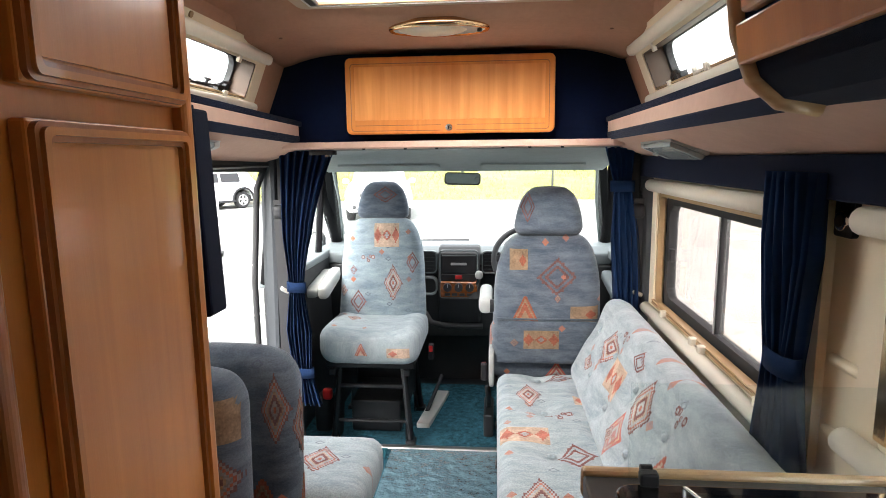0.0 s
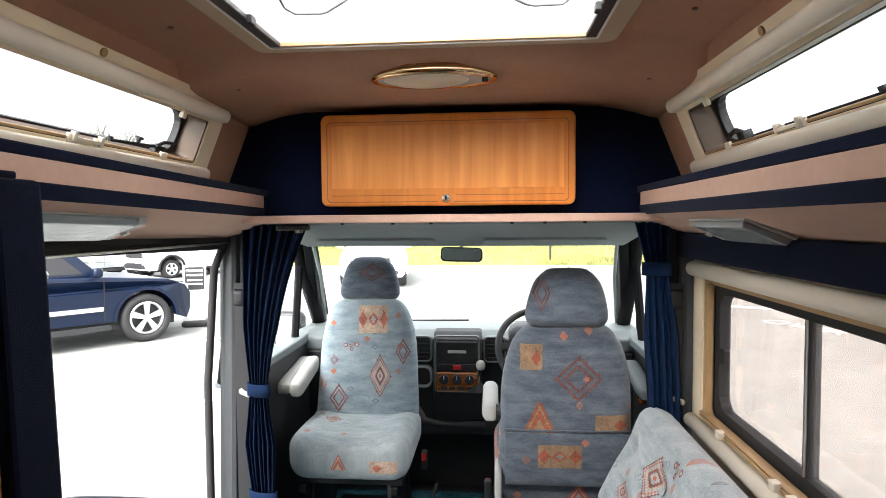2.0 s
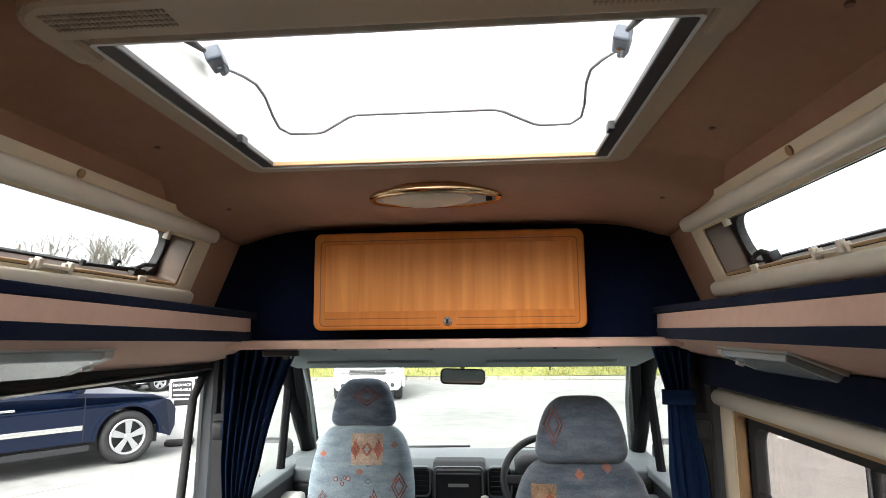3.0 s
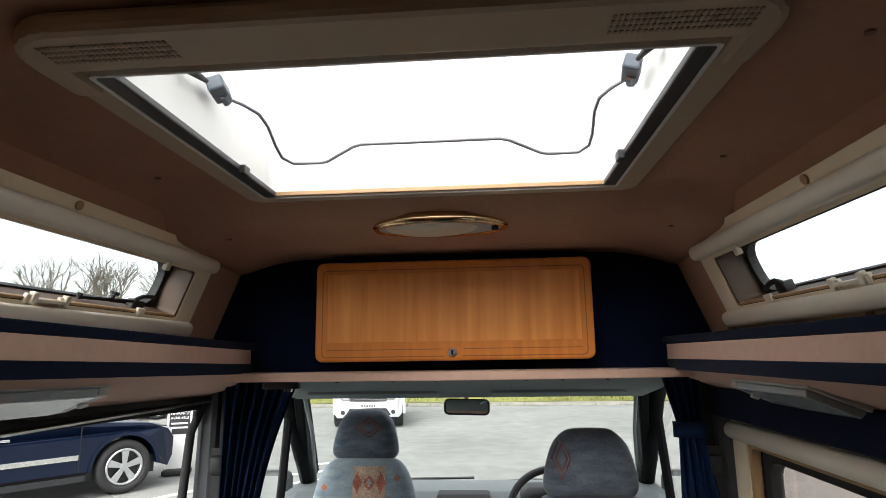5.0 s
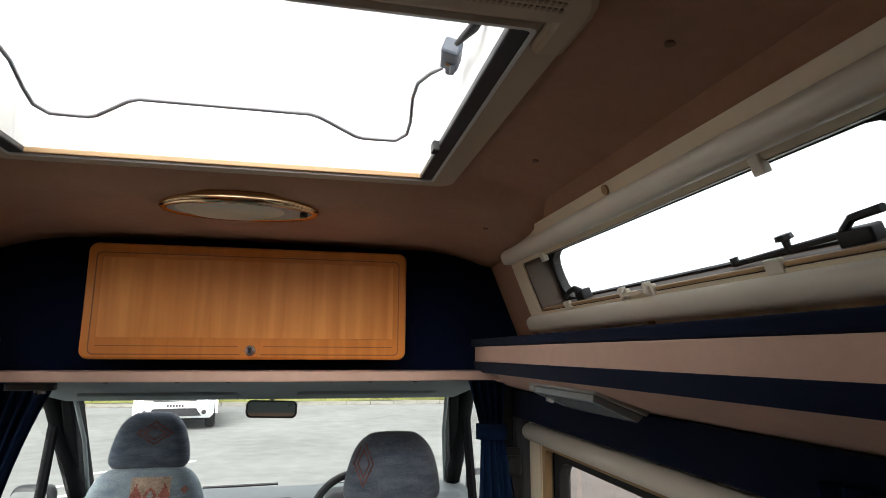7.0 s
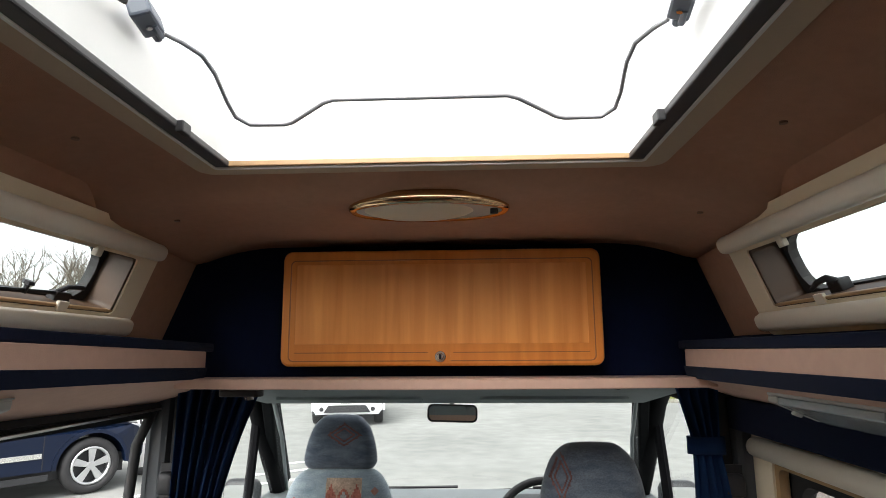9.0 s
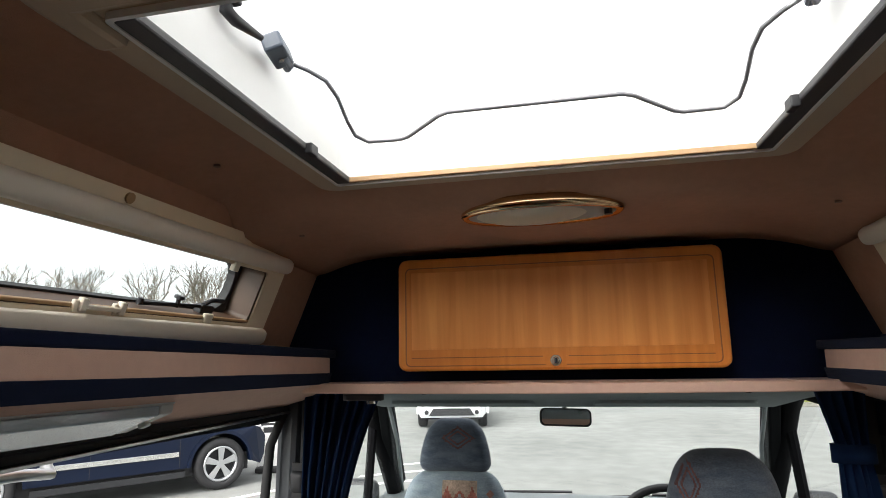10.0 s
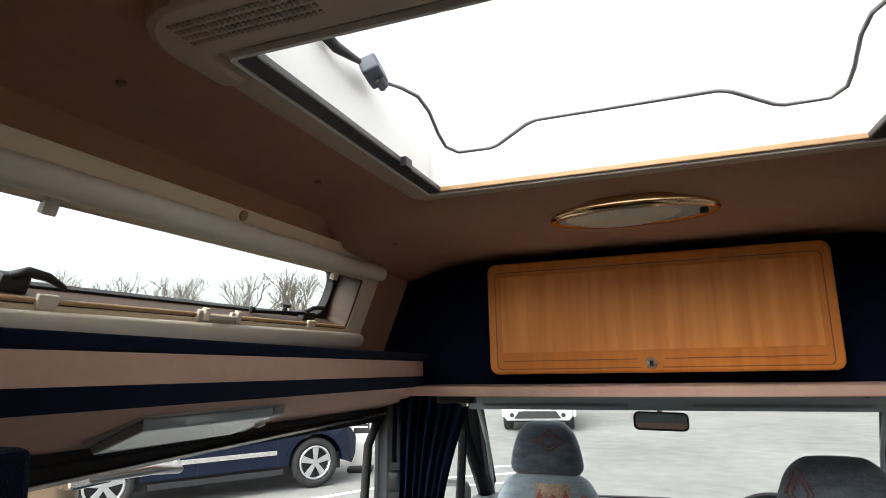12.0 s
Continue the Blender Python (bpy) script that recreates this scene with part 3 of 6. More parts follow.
# ---- windows ----
def blind_clip(parent, m, long=0.05):
    bm = box(-long / 2, long / 2, -0.006, 0.006, -0.008, 0.008, 0.003)
    box(-long / 2, -long / 2 + 0.01, -0.012, 0.008, -0.014, 0.012, 0.003, bm=bm)
    box(long / 2 - 0.01, long / 2, -0.012, 0.008, -0.014, 0.012, 0.003, bm=bm)
    return part("blind_clip", moved(bm, m), CREAM_PALE, parent)


for side, word in ((-1, "left"), (1, "right")):
    win = thing("roof_window_" + word, "long narrow roof window with cream blind frame", "window", kind="structure")
    mid_y = (1.06 + 2.178) / 2
    out = rounded(0.252, 1.118, 0.02, 4, 0.323 * 0.472, mid_y)
    mid = rounded(0.128, 0.97, 0.012, 4, 0.323 * 0.455, (R_Y0 + R_Y1) / 2 - 0.005)
    part("window_frame", lean_ring(side, out, mid, 0.0005, 0.016), CREAM, win)
    rin = rounded(0.114, 0.9, 0.045, 4, 0.323 * 0.458, (R_Y0 + R_Y1) / 2 + 0.01)
    part("reveal", lean_ring(side, mid, rounded(0.12, 0.955, 0.012, 4, 0.323 * 0.455, (R_Y0 + R_Y1) / 2 - 0.005), -0.05, 0.012), BROWN_SEAL, win, "brown wood-effect reveal")
    part("seal", lean_ring(side, rounded(0.15, 1.0, 0.03, 4, 0.323 * 0.458, (R_Y0 + R_Y1) / 2), rin, -0.07, -0.05), RUBBER, win, "black rubber seal")
    pane = part("pane", lean_box(side, R_S0 - 0.02, R_S1 + 0.02, R_Y0 - 0.02, R_Y1 + 0.02, -0.064, -0.060), GLASS, win)
    pane.visible_shadow = False
    for s0, s1, nm in ((0.672, 0.79, "blind_roller"), (0.125, 0.248, "blind_roller")):
        cyl = lean_box(side, s0, s1, 1.095, 2.16, 0.014, 0.047, 0.0155)
        part(nm, cyl, CREAM_PALE, win, "rounded cream blind cassette", True)
    part("blind_rail", lean_box(side, 0.262, 0.28, R_Y0, R_Y1, 0.004, 0.014, 0.002), SAND_STEEL, win, "sand-coloured blind rail")
    part("blind_rail", lean_box(side, 0.644, 0.662, R_Y0, R_Y1, 0.004, 0.014, 0.002), CREAM, win)
    for y, s in ((1.97, 0.65), (1.31, 0.65)):
        part("blind_catch", lean_box(side, s - 0.05, s + 0.03, y - 0.009, y + 0.009, 0.008, 0.02, 0.002), CREAM_PALE, win)
    for y in (1.945, 1.7, 1.62, 1.35):
        part("blind_catch", lean_box(side, 0.24, 0.3, y - 0.014, y + 0.014, 0.01, 0.018, 0.002), CREAM_PALE, win)
    for y in (1.62, 1.7):
        part("blind_tab", lean_box(side, 0.25, 0.315, y - 0.006, y + 0.006, 0.012, 0.024, 0.002), CREAM_PALE, win)
    for y, s in ((2.163, 0.825), (1.625, 0.826), (1.09, 0.825), (1.65, 0.095)):
        a, b = up(side, s, y, 0.016), up(side, s, y, 0.02)
        part("screw_cap", tube([a, b], 0.009, 10), SAND_STEEL, win)
    part("blind_handle", lean_box(side, 0.262, 0.285, 1.625, 1.695, 0.016, 0.024, 0.002), CREAM_PALE, win, "small cream blind pull")
    stay, grip = (1.99, 1.33) if side < 0 else (1.27, 1.95)
    way = -1 if side < 0 else 1
    lat = tube([up(side, 0.285, stay + way * 0.2, -0.03), up(side, 0.3, stay + way * 0.1, -0.028), up(side, 0.315, stay, -0.026)], 0.004, 6)
    lean_box(side, 0.262, 0.325, stay - 0.024, stay + 0.02, -0.04, -0.02, 0.003, bm=lat)
    tube([up(side, 0.32, stay + 0.015 * way, -0.028), up(side, 0.36, stay - 0.005 * way, -0.024), up(side, 0.37, stay - 0.045 * way, -0.022)], 0.005, 8, bm=lat)
    tube([up(side, 0.285, stay + way * 0.095, -0.028), up(side, 0.335, stay + way * 0.095, -0.028), up(side, 0.34, stay + way * 0.095, -0.028), up(side, 0.36, stay + way * 0.095, -0.028)], 0.008, 8, bm=lat, radii=[0.004, 0.005, 0.011, 0.01])
    tube([up(side, 0.285, stay + way * 0.195, -0.03), up(side, 0.315, stay + way * 0.195, -0.03)], 0.006, 8, bm=lat)
    part("window_stay", lat, BLACK, win, "black window stay with a thumb screw")
    lat = lean_box(side, 0.262, 0.335, grip - 0.02, grip + 0.016, -0.042, -0.018, 0.003)
    tube([up(side, 0.325, grip - 0.008, -0.024), up(side, 0.355, grip + 0.01, -0.02), up(side, 0.345, grip + 0.035, -0.018), up(side, 0.31, grip + 0.06, -0.016)], 0.006, 8, bm=lat, radii=[0.007, 0.007, 0.006, 0.004])
    part("window_catch", lat, BLACK, win, "black window catch handle", True)

# the side window beside the sofa
win = thing("side_window", "sliding side window with cream blind frame beside the sofa", "window", (-0.045, 0, 0), kind="structure")
cy, cz = (W_Y0 + W_Y1) / 2, (W_Z0 + W_Z1) / 2
wy, wz = W_Y1 - W_Y0, W_Z1 - W_Z0
frame_out = rounded(wy + 0.13, wz + 0.12, 0.03, 5, cy, cz)
frame_in = rounded(wy + 0.005, wz + 0.005, 0.02, 5, cy, cz)
part("window_frame", ring(frame_out, frame_in, "x", 0.832, 0.852), CREAM, win)
part("reveal", ring(frame_in, rounded(wy - 0.03, wz - 0.03, 0.02, 5, cy, cz), "x", 0.838, 0.86), SAND_STEEL, win, "gold-brown inner reveal")
part("rubber_frame", ring(rounded(wy - 0.004, wz - 0.004, 0.03, 5, cy, cz), rounded(wy - 0.09, wz - 0.085, 0.05, 5, cy, cz), "x", 0.868, 0.9), RUBBER, win, "black rubber frame")
p = part("pane", box(0.882, 0.886, W_Y0 + 0.02, 1.875, W_Z0 + 0.02, W_Z1 - 0.02), GLASS_HAZY, win)
q = part("pane", box(0.892, 0.896, 1.845, W_Y1 - 0.02, W_Z0 + 0.02, W_Z1 - 0.02), GLASS_HAZY, win)
p.visible_shadow = q.visible_shadow = False
part("sash_bar", box(0.874, 0.9, 1.847, 1.873, W_Z0 + 0.03, W_Z1 - 0.03, 0.003), RUBBER, win, "black meeting bar of the sliding panes")
part("sash_edge", box(0.870, 0.874, 1.854, 1.86, W_Z0 + 0.04, W_Z1 - 0.04), ALU, win)
part("sash_catch", box(0.862, 0.882, 2.29, 2.325, 1.03, 1.075, 0.004), BLACK, win)
part("blind_roller", tube([(0.818, W_Y0 - 0.03, W_Z1 + 0.025), (0.818, W_Y1 + 0.045, W_Z1 + 0.025)], 0.024, 14), CREAM_PALE, win, "rounded cream blind cassette", True)
part("blind_roller", tube([(0.815, W_Y0 - 0.03, W_Z0 - 0.022), (0.815, W_Y1 + 0.045, W_Z0 - 0.022)], 0.022, 14), CREAM_PALE, win, "rounded cream blind cassette", True)
part("blind_rail", box(0.826, 0.84, W_Y0, W_Y1, W_Z0 + 0.004, W_Z0 + 0.012, 0.001), SAND_STEEL, win)
part("blind_rail", box(0.826, 0.84, W_Y0, W_Y1, W_Z0 + 0.016, W_Z0 + 0.021, 0.001), SAND_STEEL, win)
for y in (2.2, 1.88, 1.8, 1.42, 1.34):
    part("blind_catch", box(0.81, 0.832, y - 0.014, y + 0.014, W_Z0 - 0.004, W_Z0 + 0.022, 0.004), CREAM_PALE, win)

# Window is lengthened rearwards, out of sight, to let in extra light.
win = thing("kitchen_window", "side window with cream blind frame above the hob", "window", (-0.045, 0, 0), kind="structure")
part("window_frame", ring(rounded(1.66, 0.46, 0.03, 5, 0.265, 1.12), rounded(1.535, 0.345, 0.02, 5, 0.265, 1.12), "x", 0.832, 0.852), CREAM, win)
part("rubber_frame", ring(rounded(1.53, 0.335, 0.03, 5, 0.265, 1.12), rounded(1.46, 0.275, 0.04, 5, 0.265, 1.12), "x", 0.868, 0.9), RUBBER, win)
p = part("pane", box(0.884, 0.888, -0.49, 1.015, 0.96, 1.28), GLASS, win)
p.visible_shadow = False
part("blind_roller", tube([(0.815, -0.52, 1.31), (0.815, 1.09, 1.31)], 0.024, 14), CREAM_PALE, win, "", True)
part("blind_roller", tube([(0.815, -0.52, 0.93), (0.815, 1.09, 0.93)], 0.024, 14), CREAM_PALE, win, "", True)
part("blind_rail", box(0.828, 0.836, 1.005, 1.035, 0.96, 1.28, 0.001), BRASS, win)

# rooflight
sk = thing("rooflight", "large opening rooflight with pale frame and wire handle", "rooflight", kind="structure")
fo = rounded(2 * S_X + 0.09, S_Y1 - S_Y0 + 0.11, 0.035, 6, 0, (S_Y0 + S_Y1) / 2)
fi = rounded(2 * S_X - 0.005, S_Y1 - S_Y0 - 0.005, 0.008, 6, 0, (S_Y0 + S_Y1) / 2)
part("rooflight_frame", ring(fo, fi, "z", 1.868, 1.886), TAN, sk, "beige plastic surround")
part("throat", ring(rounded(2 * S_X - 0.002, S_Y1 - S_Y0 - 0.002, 0.008, 6, 0, (S_Y0 + S_Y1) / 2), rounded(2 * S_X - 0.012, S_Y1 - S_Y0 - 0.012, 0.008, 6, 0, (S_Y0 + S_Y1) / 2), "z", 1.86, 1.99), WHITE, sk)
for side in (-1, 1):
    part("side_channel", box(min(side * 0.372, side * 0.344), max(side * 0.372, side * 0.344), S_Y0 + 0.008, S_Y1 - 0.008, 1.862, 1.874, 0.003), mat("grey_blind_channel", (0.05, 0.048, 0.05), 0.5), sk, "dark grey blind channel")
    part("channel_stop", box(min(side * 0.346, side * 0.334), max(side * 0.346, side * 0.334), 1.66, 1.685, 1.856, 1.873, 0.002), BLACK, sk)
part("blind_bar", box(-0.365, 0.365, S_Y1 - 0.014, S_Y1 - 0.006, 1.863, 1.873, 0.002), SAND_STEEL, sk, "sand-coloured blind bar")
arc = [(math.cos(q * math.pi / 12), math.sin(q * math.pi / 12)) for q in range(7)]
ear = [(0.38, S_Y0 - 0.012), (0.38, S_Y0 + 0.05), (0.418, S_Y0 + 0.05)] + [(0.35 + 0.07 * c, S_Y0 - 0.03 - 0.07 * v) for c, v in arc]
part("cassette", prism(ear + [(-x, y) for x, y in ear[::-1]], "z", 1.856, 1.884, 0.009), TAN, sk, "rounded beige blind cassette")
bm = bmesh.new()
for i, j, sx in itertools.product(range(24), range(4), (-1, 1)):
    box(sx * (0.235 + i * 0.0062), sx * (0.235 + i * 0.0062) + 0.0035, S_Y0 - 0.075 + j * 0.01, S_Y0 - 0.07 + j * 0.01, 1.8545, 1.8565, bm=bm)
part("vent_grille", bm, mat("dull_tan_grille", (0.37, 0.285, 0.195), 0.6), sk, "fine ventilation slots")
bm = bmesh.new()
nx, ny = 12, 10
g = {}
for i in range(nx + 1):
    for j in range(ny + 1):
        u, v = 2 * i / nx - 1, 2 * j / ny - 1
        g[i, j] = bm.verts.new((u * (S_X + 0.02), 1.572 + v * 0.306, 1.992 + 0.045 * (1 - u ** 4) * (1 - v ** 4)))
for i in range(nx):
    for j in range(ny):
        bm.faces.new((g[i, j], g[i + 1, j], g[i + 1, j + 1], g[i, j + 1]))
dome = part("dome", bm, GLASS_DOME, sk, "milky acrylic dome", True)
dome.visible_shadow = False
rod = [(-0.335, 1.595, 1.968), (-0.32, 1.612, 1.965), (-0.304, 1.64, 1.96), (-0.302, 1.68, 1.952), (-0.308, 1.74, 1.935), (-0.306, 1.772, 1.922), (-0.288, 1.789, 1.915), (-0.228, 1.786, 1.913), (-0.213, 1.778, 1.913), (-0.15, 1.726, 1.922), (-0.132, 1.717, 1.923)]
part("wire_handle", tube(rod + [(-x, y, z) for x, y, z in rod[::-1]], 0.0034, 8), mat("grey_wire", (0.2, 0.2, 0.21), 0.4, 0.6), sk, "bent grey wire handle", True)
for side in (-1, 1):
    bm = box(-0.014, 0.014, -0.03, 0.026, -0.014, 0.012, 0.004)
    tube([(0.006, 0.0, -0.012), (0.006, 0.03, -0.012)], 0.005, 8, bm=bm)
    tube([(0.0, 0.02, -0.006), (0, 0.04, -0.008)], 0.006, 8, bm=bm)
    m = pose(side * 0.342, 1.56, 1.972, 0, side * 20, side * -10)
    hb_ = part("hinge_block", moved(bm, m), mat("grey_hinge_plastic", (0.06, 0.075, 0.1), 0.5), sk, "dark grey hinge block")
    part("hinge_pin", moved(disc((0, 0, -0.017), 0.004, 0.004, "z", 10), m), CHROME, hb_)
    part("catch", tube([(side * 0.355, 1.45, 1.99), (side * 0.356, 1.455, 1.972), (side * 0.352, 1.47, 1.966), (side * 0.338, 1.51, 1.962)], 0.009, 8, radii=[0.006, 0.009, 0.008, 0.004]), BLACK, sk, "black catch lever", True)
    part("catch_plate", box(side * 0.352 - 0.012, side * 0.352 + 0.012, 1.435, 1.465, 1.98, 1.988, 0.002), BLACK, sk)

CAP = mat("brown_screw_cap", (0.24, 0.135, 0.088), 0.7)
caps = thing("ceiling_screws", "small brown screw caps along the roof lining", "screw", kind="structure")
for side in (-1, 1):
    for y in (2.05, 1.72, 1.3, 0.9):
        part("screw_cap", disc((side * 0.535, y, ceil_z(0.535, y) - 0.003), 0.006, 0.006, "z", 10), CAP, caps)

# ---- ceiling lamp, strip lamps, mirror, visors ----
lamp = thing("ceiling_lamp", "oval ceiling lamp with polished brass rim, unlit", "lamp", (-0.008, 2.03, 1.829))


def dish(rx, ry, z0, z1, power=2.0, rings=6, k=36):
    bm = bmesh.new()
    rows = []
    for r in range(rings + 1):
        a = r / rings
        rows.append([bm.verts.new((rx * a * math.cos(2 * math.pi * i / k), ry * a * math.sin(2 * math.pi * i / k), z1 + (z0 - z1) * a ** power)) for i in range(k)] if r else [bm.verts.new((0, 0, z1))])
    for i in range(k):
        bm.faces.new((rows[0][0], rows[1][i], rows[1][(i + 1) % k]))
    for a, b in zip(rows[1:], rows[2:]):
        for i in range(k):
            bm.faces.new((a[i], a[(i + 1) % k], b[(i + 1) % k], b[i]))
    return bm


def oval_rim(rx, ry, w, z0, z1, k=40):
    bm = bmesh.new()
    prof = [(0, z1 + 0.026), (0.0, z1 + 0.006), (-w * 0.35, z1), (-w, z1 + 0.006), (-w, z1 + 0.026)]
    rows = [[bm.verts.new(((rx + d) * math.cos(2 * math.pi * i / k), (ry + d) * math.sin(2 * math.pi * i / k), z)) for i in range(k)] for d, z in prof]
    for a, b in zip(rows, rows[1:] + rows[:1]):
        for i in range(k):
            bm.faces.new((a[i], a[(i + 1) % k], b[(i + 1) % k], b[i]))
    return bm


part("rim", oval_rim(0.162, 0.088, 0.02, 0, -0.012), BRASS, lamp, "polished brass rim", True)
part("base", prism([(0.15 * math.cos(q * math.pi / 16), 0.072 * math.sin(q * math.pi / 16)) for q in range(32)], "z", -0.008, 0.03), PALE_PLASTIC, lamp)
part("diffuser", moved(dish(0.122, 0.08, -0.002, -0.021, 4), pose(-0.02, -0.004, 0)), MILK, lamp, "frosted cream diffuser", True)
part("switch", disc((0.13, -0.015, -0.018), 0.008, 0.01, "z", 12), BLACK, lamp)

for side, word in ((-1, "left"), (1, "right")):
    st = thing("strip_lamp", "slim strip lamp with clear ribbed cover, unlit", "lamp", (side * 0.695, 1.63 if side < 0 else 1.91, 1.441 if side > 0 else 1.46), "strip lamps under the shelves")
    st.matrix_basis = st.matrix_basis @ pose(0, 0, 0, -1.3 if side < 0 else 0)
    tilt = pose(0, 0, 0, 0, side * 22, 0)
    part("housing", moved(box(-0.056, 0.056, -0.168, 0.168, -0.004, 0.012, 0.003), tilt), PALE_PLASTIC, st)
    part("cover", moved(prism([(-0.053, -0.004), (-0.049, -0.018), (0.046, -0.02), (0.053, -0.004)], "y", -0.16, 0.13, 0.003), tilt), LAMP_LENS, st, "clear ribbed plastic cover")
    part("end_cap", moved(prism([(-0.054, -0.004), (-0.05, -0.016), (0.046, -0.018), (0.054, -0.004)], "y", 0.131, 0.165, 0.003), tilt), PALE_PLASTIC, st)
    part("switch", moved(box(-0.008, 0.008, 0.142, 0.156, -0.024, -0.014, 0.002), tilt), WHITE, st)

mir = thing("rear_view_mirror", "small black-framed rear-view mirror on the windscreen", "mirror", (0.0, 3.19, 1.311))
mir.matrix_basis = pose(0.0, 3.19, 1.311, -9, 2, 5)
part("shell", prism(rounded(0.192, 0.066, 0.02, 5), "y", 0.0, 0.02, 0.004), BLACK, mir)
part("mirror_glass", prism(rounded(0.178, 0.054, 0.016, 5), "y", -0.002, 0.0005), MIRROR, mir)
part("stalk", tube([(0, 0.02, 0.01), (0.0, 0.045, 0.035), (0.0, 0.045, 0.055)], 0.009, 8), BLACK, mir)
for x0, x1 in ((-0.6, -0.1), (0.1, 0.6)):
    vis = thing("sun_visor", "grey padded sun visor folded against the headliner", "visor", ((x0 + x1) / 2, 2.985, 1.383), "cab sun visors")
    vis.matrix_basis = pose((x0 + x1) / 2, 2.985, 1.383, -9)
    part("pad", prism(rounded(x1 - x0, 0.15, 0.03, 5), "z", -0.012, 0.004, 0.004), GREY_TRIM, vis)
    part("hinge_rod", tube([(-0.2, 0.08, -0.004), (0.2, 0.08, -0.004)], 0.006, 8), PALE_PLASTIC, vis)
aer = thing("cab_lamp", "small chrome reading lamp under the lip", "lamp", (-0.5, 2.36, 1.447))
part("body", prism(rounded(0.11, 0.04, 0.018, 4), "z", -0.012, 0.005, 0.003), BLACK, aer)
part("bulb_cover", disc((0.02, 0, -0.02), 0.012, 0.01, "z", 12), CHROME, aer)

# ---- overcab locker ----
loc = thing("overcab_locker", "cherry wood overcab locker with one wide closed door", "cabinet", (0, 2.3, 1.649))
part("body", box(-0.385, 0.385, 0.026, 0.086, -0.13, 0.135), WOOD_DARK, loc)


def bowed(w, h, r, sag, k=6):
    pts = rounded(w, h, r, k)
    return [(x, z + (sag * (1 - (2 * x / w) ** 2) if z > 0 else 0)) for x, z in pts]


door = part("door", prism(bowed(0.775, 0.28, 0.022, 0.0), "y", 0.0, 0.022, 0.006), WOOD_LOCKER, loc, "cherry wood door")
part("groove", ring(rounded(0.736, 0.246, 0.012, 3, 0, -0.006), rounded(0.731, 0.241, 0.011, 3, 0, -0.006), "y", -0.0012, 0.003), WOOD_DARK, door, "dark routed line")
part("field", box(-0.352, 0.352, -0.0018, 0.003, -0.088, 0.105, 0.001), WOOD_LOCKER_FIELD, door, "paler striped field")
part("groove", box(-0.352, -0.03, -0.0016, 0.002, -0.109, -0.107), WOOD_DARK, door)
part("groove", box(0.03, 0.352, -0.0016, 0.002, -0.109, -0.107), WOOD_DARK, door)
part("plinth", prism(rounded(0.05, 0.03, 0.008, 4, 0, -0.118), "y", -0.0025, 0.002), WOOD_LOCKER, door)
kn = disc((0, -0.008, -0.118), 0.0135, 0.008, "y", 18, bevel=0.002)
disc((0, -0.018, -0.118), 0.009, 0.012, "y", 14, bm=kn, bevel=0.002)
part("knob", kn, CHROME, door, "chrome push knob")
part("knob_slot", box(-0.003, 0.003, -0.0195, -0.017, -0.124, -0.112), BLACK, door)
for x in (-0.07, 0.22):
    part("hinge", box(x - 0.03, x + 0.03, 0.008, 0.03, 0.137, 0.143, 0.001), BLACK, loc)


